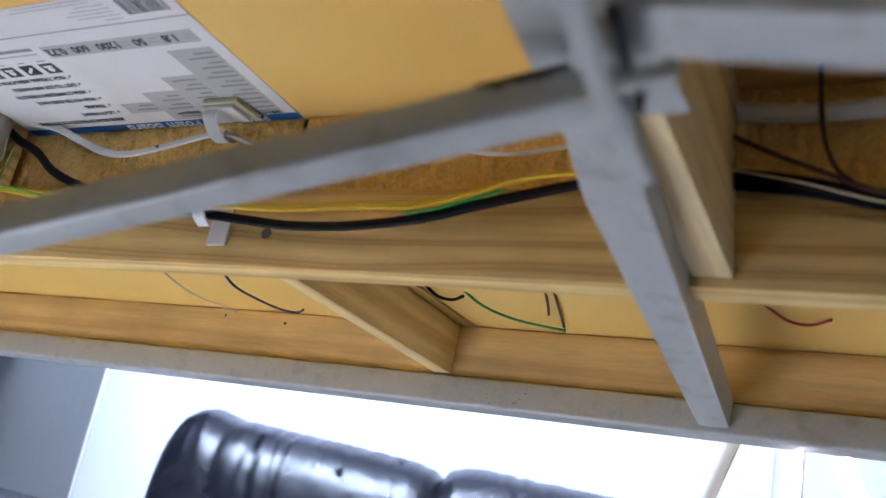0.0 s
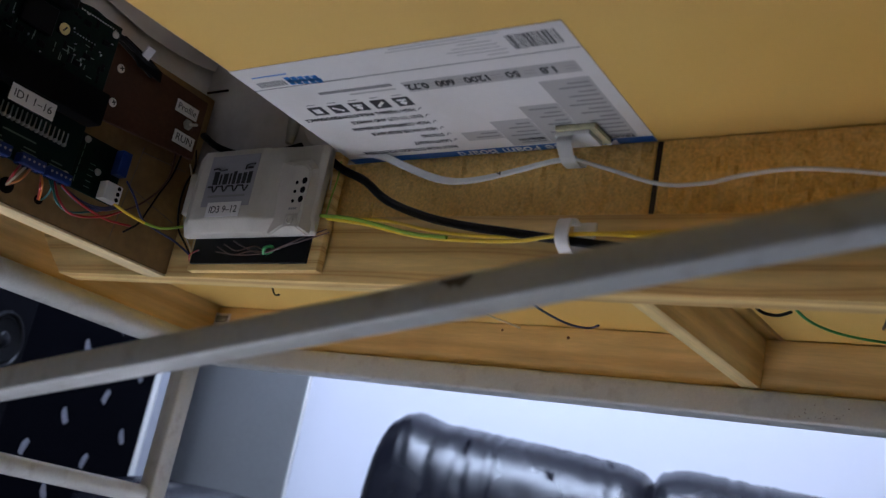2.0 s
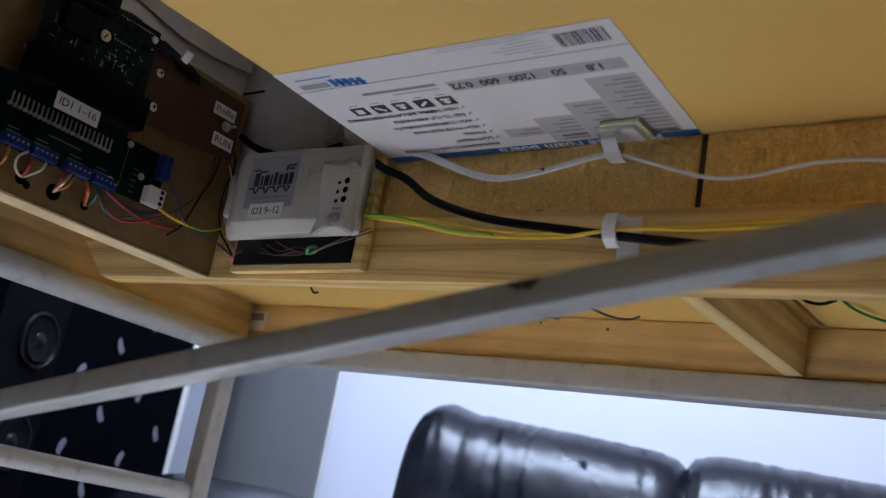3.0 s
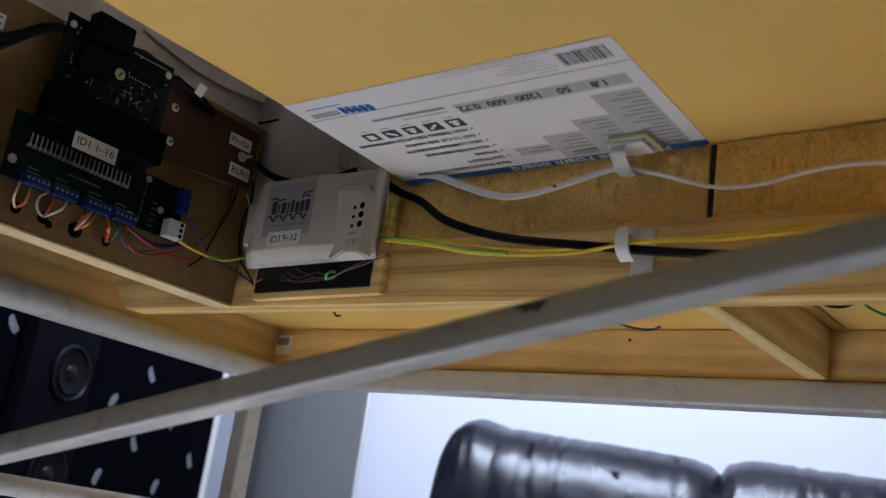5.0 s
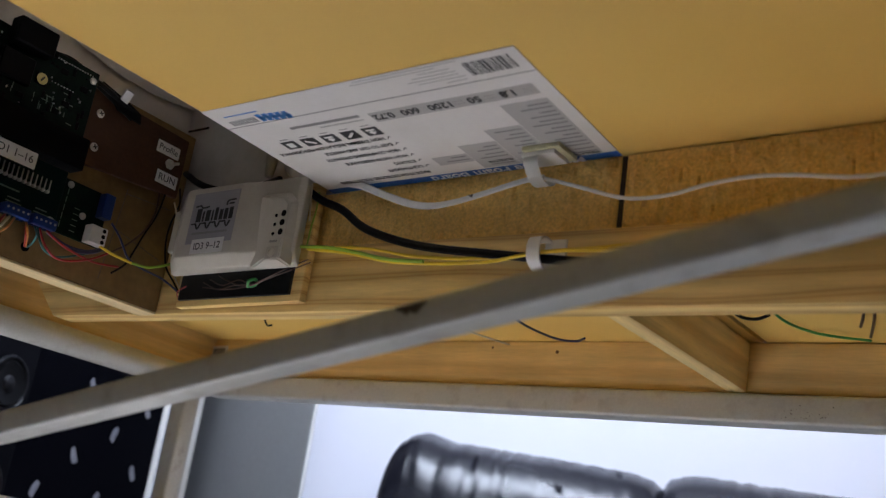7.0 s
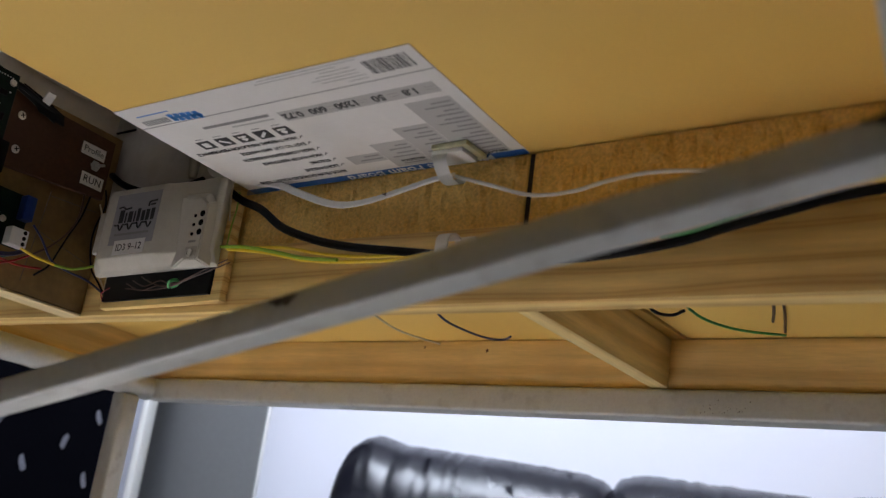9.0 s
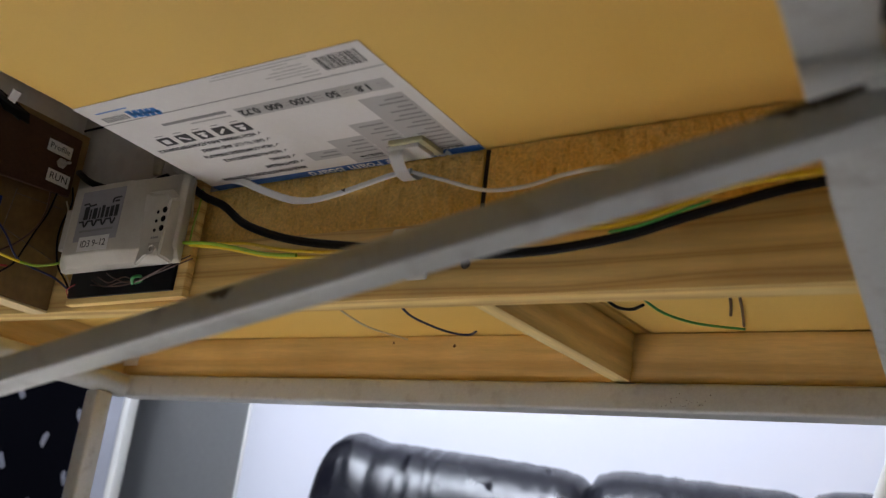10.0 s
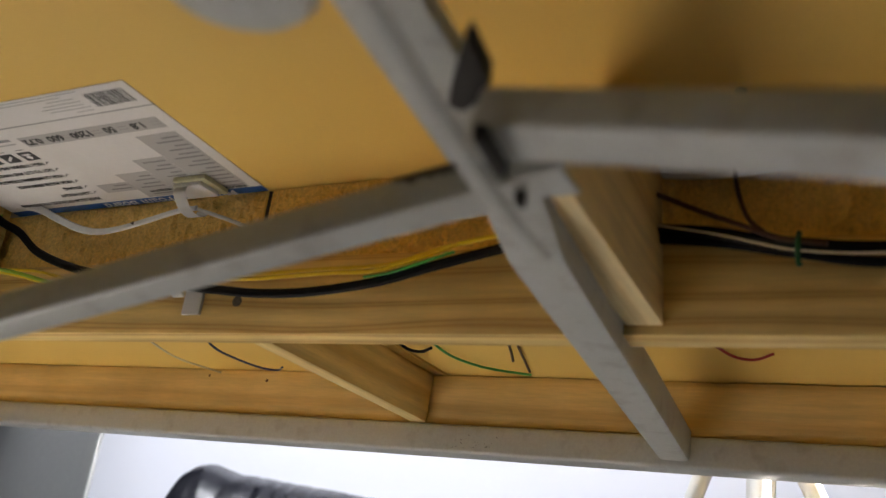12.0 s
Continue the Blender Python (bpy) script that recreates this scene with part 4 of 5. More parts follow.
for k, (y0, y1) in enumerate(((-0.2170, -0.1985), (-0.1950, -0.1755), (-0.1680, -0.1480), (-0.1450, -0.1255))):
    t = sb("terminal_block", low, y0, y1, 0.8850, 0.8930, 0.0116, 0.0205, BLUE_PLASTIC, 0.0006, "blue plastic screw terminal")
    for j in range(5):
        y = y0 + (y1 - y0) * (j + 0.5) / 5
        part("terminal_screw", lathe([(0.0, 0), (0.0009, 0.0001), (0.0009, 0.0004), (0.0, 0.0005)], Matrix(), 10), STICKER_GREY, t, m=SB @ pose(y, 0.8895, 0.0205))
        part("wire_entry", span(y - 0.0012, y + 0.0012, -0.0003, 0.0003, 0.0125, 0.0160), BLACK_PLASTIC, t, m=SB @ pose(0, 0.8849, 0), smooth=False)
    sb("silkscreen", low, y0 + 0.004, y1 - 0.006, 0.8985, 0.8995, 0.0116, 0.0117, SILK, 0)
    sb("silkscreen", low, y0 + 0.003, y1 - 0.004, 0.8958, 0.8965, 0.0116, 0.0117, SILK, 0)
sb("silkscreen", low, -0.1830, -0.1560, 0.9045, 0.9057, 0.0116, 0.0117, SILK, 0)
tag = sb("paper_label", low, -0.1945, -0.1585, 0.9195, 0.9318, 0.0266, 0.0270, PAPER, 0.0001, "white printed paper label")
sb("label_stem", low, -0.1880, -0.1650, 0.9240, 0.9340, 0.0116, 0.0265, BLACK_PLASTIC)
lettering("ID1 1\u201316", 0.0082, SB @ pose(-0.1765, 0.9257, 0.0271), INK, tag, "CENTER")

small = sb_thing("adapter_board", -0.102, 0.888, "small dark green adapter circuit board beside the terminals", "circuit board")
sb("card", small, -0.1215, -0.0810, 0.8880, 0.9310, 0.0080, 0.0096, PCB)
sb("terminal_block", small, -0.0905, -0.0815, 0.9105, 0.9300, 0.0096, 0.0185, BLUE_PLASTIC, 0.0006, "blue plastic screw terminal")
white_term = sb("terminal_block", small, -0.0965, -0.0815, 0.8885, 0.9025, 0.0096, 0.0190, WHITE_PLASTIC, 0.0006, "white plastic screw terminal")
for k in range(3):
    part("wire_entry", lathe([(0.0, 0), (0.0017, 0.0001), (0.0017, 0.0002), (0.0, 0.0003)], Matrix(), 10), BLACK_PLASTIC, white_term, m=SB @ pose(-0.0850, 0.8910 + 0.0045 * k, 0.0190))
for y, z in ((-0.1010, 0.9075), (-0.1170, 0.9270)):
    part("screw_head", lathe([(0.0, 0), (0.0028, 0.0002), (0.0024, 0.0014), (0.0, 0.0016)], SB @ pose(y, z, 0.0097), 12), SCREW, small)
for k in range(5):
    sb("silkscreen", small, -0.1185 + 0.0002 * k, -0.1178 + 0.0002 * k, 0.893 + 0.0065 * k, 0.898 + 0.0065 * k, 0.0096, 0.0097, SILK, 0)
    sb("silkscreen", small, -0.1090, -0.1040, 0.8930 + 0.0045 * k, 0.8936 + 0.0045 * k, 0.0096, 0.0097, SILK, 0)

panel = sb_thing("switch_box", -0.066, 0.955, "dark brown hardboard switch panel with white labels", "panel")
b = bmesh.new()
corner = ((-0.1185, 0.9480), (-0.0160, 0.9560), (-0.0160, 1.0080), (-0.1185, 1.0110))
lo = [b.verts.new((y, z, 0.0002)) for y, z in corner]
hi = [b.verts.new((y, z, 0.0042)) for y, z in corner]
b.faces.new(lo[::-1]), b.faces.new(hi)
for k in range(4):
    b.faces.new((lo[k], lo[(k + 1) % 4], hi[(k + 1) % 4], hi[k]))
bmesh.ops.bevel(b, geom=b.edges[:], offset=0.0005, segments=1, affect="EDGES")
part("sheet", b, HARDBOARD, panel, m=SB.copy())
for y, z in ((-0.1050, 0.9930), (-0.1030, 0.9650)):
    s = part("screw", lathe([(0.0, 0), (0.0036, 0.0002), (0.0028, 0.0012), (0.0, 0.0016)], Matrix(), 16), SCREW, panel, "zinc cross-head screw", SB @ pose(y, z, 0.0042))
    part("screw_slot", merge(span(-0.0020, 0.0020, -0.0004, 0.0004, 0.0015, 0.0018), span(-0.0004, 0.0004, -0.0020, 0.0020, 0.0015, 0.0018)), BLACK_PLASTIC, s, m=SB @ pose(y, z, 0.0042, 0, 0, 25), smooth=False)
for text, y0, y1, z0, z1, size in (("Profile", -0.0470, -0.0235, 0.9870, 0.9975, 0.0076), ("RUN", -0.0415, -0.0195, 0.9620, 0.9730, 0.0086)):
    p = sb("paper_label", panel, y0, y1, z0, z1, 0.0043, 0.0047, PAPER, 0.0001, "white printed paper label")
    lettering(text, size, SB @ pose((y0 + y1) / 2, (z0 + z1) / 2, 0.0048), INK, p, "CENTER")
sw = part("toggle_switch", lathe([(0.0, 0), (0.0032, 0.0002), (0.0032, 0.0030), (0.0014, 0.0034), (0.0012, 0.0100), (0.0, 0.0108)], Matrix(), 14), SCREW, panel, "small chrome toggle switch", SB @ pose(-0.0310, 0.9810, 0.0042, 0, 12, 0))
part("switch_nut", lathe([(0.0, 0), (0.0046, 0.0001), (0.0046, 0.0014), (0.0, 0.0016)], Matrix(), 6), SCREW, sw, m=SB @ pose(-0.0310, 0.9810, 0.0042))
tag = solo("paper_label", span(-0.2640, -0.2505, 0.9865, 0.9975, 0.0001, 0.0004), PAPER, "white printed paper label on the side board", "label", m=SB.copy())
lettering("C", 0.0085, SB @ pose(-0.2550, 0.9920, 0.0005), INK, tag, "CENTER")
# near-white piece whose colour stands for light coming through a likely hole
solo("white_tab", box(0, 0, 0, 0.0075, 0.0125, 0.0020, 0.0005), material("light_gap_white", (0.93, 0.94, 0.96), 0.25, grain=0.01), "small near-white piece for light through a likely hole beside the cable", "tab", m=SB @ pose(-0.0935, 1.0105, 0.015, 35, 0, 0))

b = bmesh.new()
low_face = b.faces.new([b.verts.new(p) for p in ((-0.0960, 0.9990, 0.011), (-0.0735, 0.9965, 0.012), (-0.0755, 1.0045, 0.012), (-0.0880, 1.0085, 0.012), (-0.1140, 1.0155, 0.010))])
top_face = bmesh.ops.extrude_face_region(b, geom=[low_face])
bmesh.ops.translate(b, verts=[v for v in top_face["geom"] if isinstance(v, bmesh.types.BMVert)], vec=(0, 0, 0.0018))
bmesh.ops.recalc_face_normals(b, faces=b.faces[:])
solo("black_flap", b, BLACK_PLASTIC, "torn flap of black tape over the brown panel", "tape", m=SB.copy(), smooth=False)

SIDE_WIRES = [
    ("wire", WIRE_CREAM, "short coloured wire looped from the blue terminals into a hole", 0.0009, [(-0.217, 0.886, 0.014), (-0.221, 0.876, 0.02), (-0.217, 0.873, 0.012), (-0.209, 0.872, 0.001)]),
    ("wire", WIRE_ORANGE, "short coloured wire looped from the blue terminals into a hole", 0.0009, [(-0.209, 0.886, 0.014), (-0.212, 0.877, 0.02), (-0.21, 0.873, 0.014), (-0.208, 0.872, 0.001)]),
    ("wire", WIRE_CREAM, "short coloured wire looped from the blue terminals into a hole", 0.0009, [(-0.195, 0.887, 0.014), (-0.204, 0.879, 0.02), (-0.203, 0.873, 0.018), (-0.195, 0.871, 0.01), (-0.187, 0.873, 0.001)]),
    ("wire", WIRE_RED, "short coloured wire looped from the blue terminals into a hole", 0.0009, [(-0.191, 0.887, 0.014), (-0.194, 0.878, 0.02), (-0.191, 0.874, 0.012), (-0.187, 0.873, 0.001)]),
    ("wire", WIRE_CREAM, "short coloured wire looped from the blue terminals into a hole", 0.0009, [(-0.18, 0.886, 0.014), (-0.185, 0.878, 0.02), (-0.186, 0.875, 0.014), (-0.186, 0.873, 0.001)]),
    ("wire", WIRE_RED, "short coloured wire looped from the blue terminals into a hole", 0.0009, [(-0.163, 0.886, 0.014), (-0.169, 0.877, 0.02), (-0.161, 0.873, 0.001)]),
    ("wire", WIRE_CREAM, "short coloured wire looped from the blue terminals into a hole", 0.0009, [(-0.159, 0.886, 0.014), (-0.167, 0.875, 0.02), (-0.161, 0.872, 0.001)]),
    ("wire", WIRE_ORANGE, "short coloured wire looped from the blue terminals into a hole", 0.0009, [(-0.155, 0.887, 0.014), (-0.162, 0.876, 0.02), (-0.162, 0.873, 0.012), (-0.161, 0.872, 0.001)]),
    ("wire", WIRE_ORANGE, "short coloured wire looped from the blue terminals into a hole", 0.0009, [(-0.146, 0.885, 0.014), (-0.145, 0.877, 0.018), (-0.134, 0.872, 0.001)]),
    ("wire", WIRE_RED, "short coloured wire looped from the blue terminals into a hole", 0.0009, [(-0.146, 0.885, 0.014), (-0.145, 0.876, 0.016), (-0.135, 0.872, 0.001)]),
    ("wire", WIRE_TEAL, "thin teal wire below the blue terminals", 0.0008, [(-0.139, 0.885, 0.014), (-0.138, 0.878, 0.018), (-0.133, 0.874, 0.006), (-0.133, 0.872, 0.001)]),
    ("wire", WIRE_TEAL, "thin teal wire drooping below the circuit boards", 0.0008, [(-0.137, 0.886, 0.014), (-0.136, 0.875, 0.02), (-0.13, 0.869, 0.02), (-0.119, 0.868, 0.018), (-0.106, 0.873, 0.016), (-0.088, 0.882, 0.01)]),
    ("wire", WIRE_RED, "thin red wire drooping across the side board", 0.0009, [(-0.13, 0.886, 0.014), (-0.125, 0.879, 0.022), (-0.11, 0.876, 0.02), (-0.084, 0.877, 0.01), (-0.067, 0.88, 0.005), (-0.054, 0.883, 0.002)]),
    ("wire", WIRE_RED, "thin red wire drooping below the circuit boards", 0.0009, [(-0.135, 0.885, 0.014), (-0.131, 0.873, 0.02), (-0.121, 0.867, 0.02), (-0.107, 0.869, 0.018), (-0.086, 0.878, 0.012), (-0.069, 0.889, 0.008)]),
    ("wire", WIRE_BLUE, "thin dark blue wire under the small circuit board", 0.0011, [(-0.128, 0.884, 0.014), (-0.113, 0.879, 0.018), (-0.095, 0.881, 0.016), (-0.076, 0.89, 0.01)]),
    ("wire", WIRE_BLUE, "thin dark blue wire under the small circuit board", 0.0011, [(-0.125, 0.883, 0.014), (-0.11, 0.877, 0.018), (-0.091, 0.881, 0.016), (-0.076, 0.889, 0.01)]),
    ("wire", WIRE_BLUE, "dark blue wire crossing down to the control box", 0.0009, [(-0.076, 0.911, 0.012), (-0.067, 0.902, 0.014), (-0.055, 0.889, 0.014), (-0.039, 0.886, 0.012), (-0.013, 0.886, 0.006), (-0.009, 0.875, 0.0254)]),
    ("wire", WIRE_YELLOW, "yellow wire from the white terminal", 0.0011, [(-0.085, 0.888, 0.018), (-0.073, 0.886, 0.018), (-0.06, 0.886, 0.016), (-0.052, 0.886, 0.015)]),
    ("wire", WIRE_LIME, "green and yellow wire to the control box", 0.0011, [(-0.052, 0.886, 0.015), (-0.036, 0.888, 0.014), (-0.024, 0.893, 0.018), (-0.009, 0.902, 0.02)]),
    ("wire", WIRE_BROWN, "dark brown wire hanging from the brown panel", 0.0008, [(-0.033, 0.956, 0.003), (-0.036, 0.935, 0.008), (-0.042, 0.918, 0.008), (-0.055, 0.901, 0.008), (-0.069, 0.889, 0.008)]),
    ("wire", BLACK_RUBBER, "black wire hanging from the brown panel", 0.0008, [(-0.027, 0.956, 0.003), (-0.034, 0.934, 0.008), (-0.041, 0.916, 0.008), (-0.047, 0.899, 0.008), (-0.051, 0.886, 0.006), (-0.059, 0.876, 0.002)]),
    ("wire", BLACK_RUBBER, "black wire hanging beside the control box", 0.0008, [(-0.014, 0.966, 0.003), (-0.013, 0.951, 0.006), (-0.019, 0.931, 0.008), (-0.019, 0.914, 0.008), (-0.012, 0.897, 0.006), (-0.009, 0.885, 0.0154), (-0.009, 0.874, 0.0264)]),
    ("wire", WIRE_CREAM, "pale wire beside the control box", 0.0007, [(-0.017, 0.952, 0.004), (-0.015, 0.94, 0.008), (-0.012, 0.911, 0.008), (-0.009, 0.894, 0.0124), (-0.009, 0.877, 0.0264)]),
    ("wire", WIRE_CREAM, "pale wire beside the control box", 0.0007, [(-0.009, 0.898, 0.0264), (-0.009, 0.886, 0.0254), (-0.009, 0.876, 0.0264)]),
    ("cable", BLACK_RUBBER, "thick black cable on the side board", 0.0032, [(-0.2723, 0.957, 0.006), (-0.2584, 0.9673, 0.008), (-0.2435, 0.9819, 0.01), (-0.2321, 0.9934, 0.014), (-0.2177, 1.0025, 0.016)]),
    ("cable", BLACK_RUBBER, "thick black cable on the side board", 0.0028, [(-0.2741, 0.9626, 0.01), (-0.2601, 0.973, 0.012), (-0.2443, 0.9843, 0.012), (-0.2307, 0.996, 0.016), (-0.2155, 1.0021, 0.018)]),
    ("cable", BLACK_RUBBER, "black cable running up from the circuit board", 0.0026, [(-0.1581, 1.0179, 0.006), (-0.1414, 1.0193, 0.008), (-0.1192, 1.0132, 0.008), (-0.099, 1.007, 0.008), (-0.0787, 1.0, 0.008)]),
    ("cable", BLACK_RUBBER, "black cable running up from the circuit board", 0.0022, [(-0.1293, 1.0149, 0.006), (-0.1133, 1.0114, 0.012), (-0.0922, 1.0056, 0.012), (-0.0778, 1.0041, 0.012)]),
]
for name, mat, text, r, pts in SIDE_WIRES:
    solo(name, sweep(pts, r, 7, 7), mat, text, name, group="wires of the side board", m=SB.copy())
for y, z, r in ((-0.2080, 0.8720, 0.0042), (-0.1870, 0.8720, 0.0044), (-0.1815, 0.8690, 0.0030), (-0.1605, 0.8720, 0.0060), (-0.1340, 0.8720, 0.0036)):
    part("wire_hole", lathe([(0.0, 0), (r, 0.0001), (r * 0.7, 0.0002), (0.0, 0.0002)], pose(y, z, 0.0001), 14), BLACK_PLASTIC, frame_w, "dark drilled wire hole", m=SB.copy())
for p, q in (((-0.0610, 0.9470), (-0.0680, 0.8690)), ((-0.0610, 0.9430), (-0.0160, 0.9455)), ((-0.0640, 0.9120), (-0.0150, 0.9010))):
    d = Vector((q[0] - p[0], q[1] - p[1], 0))
    part("scored_line", span(0, d.length, -0.0003, 0.0003, 0.0, 0.0002), GRIME, frame_w, "thin dark line drawn on the board", m=SB @ pose(p[0], p[1], 0.0001, 0, 0, math.degrees(math.atan2(d.y, d.x))), smooth=False)

# ---------------------------------------------------------------- control box on the joist
FB = Matrix(((1, 0, 0, 0), (0, 0, -1, 0), (0, 1, 0, 0), (0, 0, 0, 1)))
dec = thing("control_box", (-0.311, -0.012, 0.863), "cream plastic control box with grey sticker on a backing plate", "control box")


def fb(name, parent, x0, x1, z0, z1, o0, o1, mat, bevel=0.0006, label="", segs=2):
    """A piece facing the aisle; o is how far it stands out from the foam's face."""
    return part(name, span(x0, x1, z0, z1, o0, o1, bevel, segs), mat, parent, label, m=FB.copy())


fb("backing_plate", dec, -0.3790, -0.2430, 0.8605, 0.9560, 0.0066, 0.0140, PINE, 0.0012, "pale wooden backing plate")
fb("circuit_board", dec, -0.3740, -0.2530, 0.8655, 0.9420, 0.0140, 0.0170, PCB_BLACK, 0.0003, "black circuit board under the shell")
b = bmesh.new()
prof = ((-0.3820, 0.0175), (-0.3820, 0.0260), (-0.3645, 0.0368), (-0.3010, 0.0370), (-0.2940, 0.0352), (-0.2700, 0.0330), (-0.2450, 0.0335), (-0.2405, 0.0300), (-0.2470, 0.0175))
lo = [b.verts.new((x, 0.8850, o)) for x, o in prof]
mid_ = [b.verts.new((x, 0.8935, o)) for x, o in prof]
hi = [b.verts.new((x, 0.9505, o)) for x, o in prof]
for v in lo:
    v.co.z = 0.0175 + (v.co.z - 0.0175) * 0.62
for p, q in ((lo, mid_), (mid_, hi)):
    for k in range(len(prof)):
        b.faces.new((p[k], p[(k + 1) % len(prof)], q[(k + 1) % len(prof)], q[k]))
b.faces.new(lo[::-1]), b.faces.new(hi)
bmesh.ops.recalc_face_normals(b, faces=b.faces[:])
bmesh.ops.bevel(b, geom=b.edges[:], offset=0.0012, segments=3, profile=0.5, affect="EDGES")
part("shell", b, CREAM_PLASTIC, dec, m=FB.copy())
fb("side_tab", dec, -0.3920, -0.3815, 0.9040, 0.9400, 0.0175, 0.0245, CREAM_PLASTIC, 0.0020, segs=3)
b = bmesh.new()
prof = ((-0.2860, 0.8820), (-0.2435, 0.8810), (-0.2425, 0.8840), (-0.2425, 0.9300), (-0.2520, 0.9390), (-0.2860, 0.9400))
lo = [b.verts.new((x, z, 0.0325 if z > 0.9 else 0.0280)) for x, z in prof]
hi = [b.verts.new((x, z, 0.0412)) for x, z in ((-0.2600, 0.8840), (-0.2450, 0.8832), (-0.2440, 0.8860), (-0.2440, 0.9260), (-0.2500, 0.9310), (-0.2600, 0.9315))]
for k in range(6):
    b.faces.new((lo[k], lo[(k + 1) % 6], hi[(k + 1) % 6], hi[k]))
b.faces.new(hi), b.faces.new(lo[::-1])
bmesh.ops.recalc_face_normals(b, faces=b.faces[:])
bmesh.ops.bevel(b, geom=b.edges[:], offset=0.0011, segments=3, affect="EDGES")
part("raised_panel", b, CREAM_PLASTIC, dec, m=FB.copy())
for z in (0.9185, 0.9115, 0.9043):
    for x, dz, r in ((-0.2475, 0.0, 0.0025), (-0.2545, -0.0012, 0.0014)):
        part("indicator", lathe([(0.0, 0), (r, 0.0001), (r * 0.8, 0.0006), (0.0, 0.0008)], FB @ pose(x, z + dz, 0.0411), 14), BLACK_PLASTIC, dec)
for k in range(4):
    fb("indicator_text", dec, -0.2565 + 0.0020 * k, -0.2550 + 0.0020 * k, 0.8965, 0.8982, 0.0411, 0.04125, INK_MID, 0)
btn = fb("button_frame", dec, -0.2580, -0.2460, 0.8835, 0.8935, 0.0400, 0.0416, CREAM_SHADE, 0.0006, segs=2)
part("button", lathe([(0.0, 0), (0.0034, 0.0002), (0.0032, 0.0012), (0.0022, 0.0014), (0.0020, 0.0006), (0.0, 0.0005)], FB @ pose(-0.2520, 0.8885, 0.0416), 20), CREAM_PLASTIC, btn)
st = fb("sticker", dec, -0.3545, -0.3030, 0.9035, 0.9455, 0.0371, 0.0373, STICKER_GREY, 0, "grey printed sticker with a black mark")
for x0, x1, z0, z1 in ((-0.3480, -0.3425, 0.9215, 0.9325), (-0.3410, -0.3390, 0.9215, 0.9300), (-0.3372, -0.3322, 0.9215, 0.9305), (-0.3305, -0.3287, 0.9215, 0.9305), (-0.3270, -0.3235, 0.9215, 0.9320), (-0.3218, -0.3180, 0.9215, 0.9300), (-0.3165, -0.3125, 0.9215, 0.9305), (-0.3110, -0.3068, 0.9215, 0.9310), (-0.3130, -0.3075, 0.9335, 0.9350)):
    part("maker_mark", span(x0, x1, z0, z1, 0, 0.0001), INK, st, m=FB @ pose(0, 0, 0.0373), smooth=False)
for pts in ([(-0.3515 + 0.0011 * k, 0.9200 - 0.0042 * max(0.0, math.sin(2 * math.pi * (k - 4) / 10)), 0.0374) for k in range(40)], [(-0.3500, 0.9345, 0.0374), (-0.3450, 0.9350, 0.0374), (-0.3420, 0.9330, 0.0374), (-0.3350, 0.9335, 0.0374)], [(-0.3150, 0.9330, 0.0374), (-0.3140, 0.9365, 0.0374), (-0.3060, 0.9372, 0.0374)]):
    part("maker_mark", sweep(pts, 0.0007, 6, 3), INK, st, m=FB.copy())
for k in range(16):
    fb("print_bar", st, -0.3490 + 0.0025 * k, -0.3470 + 0.0025 * k, 0.9110, 0.9128, 0.0373, 0.0374, INK_MID, 0)
tag = fb("paper_label", dec, -0.3465, -0.3105, 0.8950, 0.9068, 0.0374, 0.0377, PAPER, 0, "white printed paper label")
lettering("ID3 9\u201312", 0.0080, FB @ pose(-0.3285, 0.9006, 0.03775), INK, tag, "CENTER")
for k, (mat, pts) in enumerate(((WIRE_BROWN, [(-0.345, 0.874, 0.019), (-0.315, 0.870, 0.022), (-0.285, 0.872, 0.022), (-0.262, 0.882, 0.020), (-0.240, 0.891, 0.016)]),
                                (WIRE_BROWN, [(-0.338, 0.880, 0.019), (-0.318, 0.873, 0.023), (-0.300, 0.876, 0.024), (-0.285, 0.873, 0.023), (-0.262, 0.881, 0.021)]),
                                (WIRE_BROWN, [(-0.345, 0.878, 0.019), (-0.322, 0.870, 0.023), (-0.303, 0.872, 0.024), (-0.287, 0.872, 0.023)]),
                                (WIRE_BROWN, [(-0.330, 0.883, 0.018), (-0.312, 0.876, 0.023), (-0.290, 0.871, 0.024), (-0.265, 0.879, 0.020), (-0.238, 0.889, 0.015)]),
                                (WIRE_RED, [(-0.3800, 0.868, 0.012), (-0.3750, 0.872, 0.018), (-0.3660, 0.876, 0.018)]))):
    part("thin_wire", sweep(pts, 0.0005, 6, 6), mat, dec, m=FB.copy())
part("wire_tie", sweep([(-0.2900, 0.8705, 0.0225), (-0.2860, 0.8735, 0.0265), (-0.2830, 0.8760, 0.0225), (-0.2860, 0.8735, 0.0190), (-0.2890, 0.8710, 0.0215)], 0.0013, 6, 5), WIRE_GREEN, dec, "green wire tie", m=FB.copy())
for pts, mat in (([(-0.2435, 0.945, 0.014), (-0.2400, 0.930, 0.017), (-0.2410, 0.915, 0.018), (-0.2440, 0.900, 0.016)], WIRE_LIME), ([(-0.2460, 0.950, 0.020), (-0.2425, 0.935, 0.022), (-0.2420, 0.920, 0.020)], WIRE_CREAM)):
    part("thin_wire", sweep(pts, 0.0006, 6, 6), mat, dec, m=FB.copy())

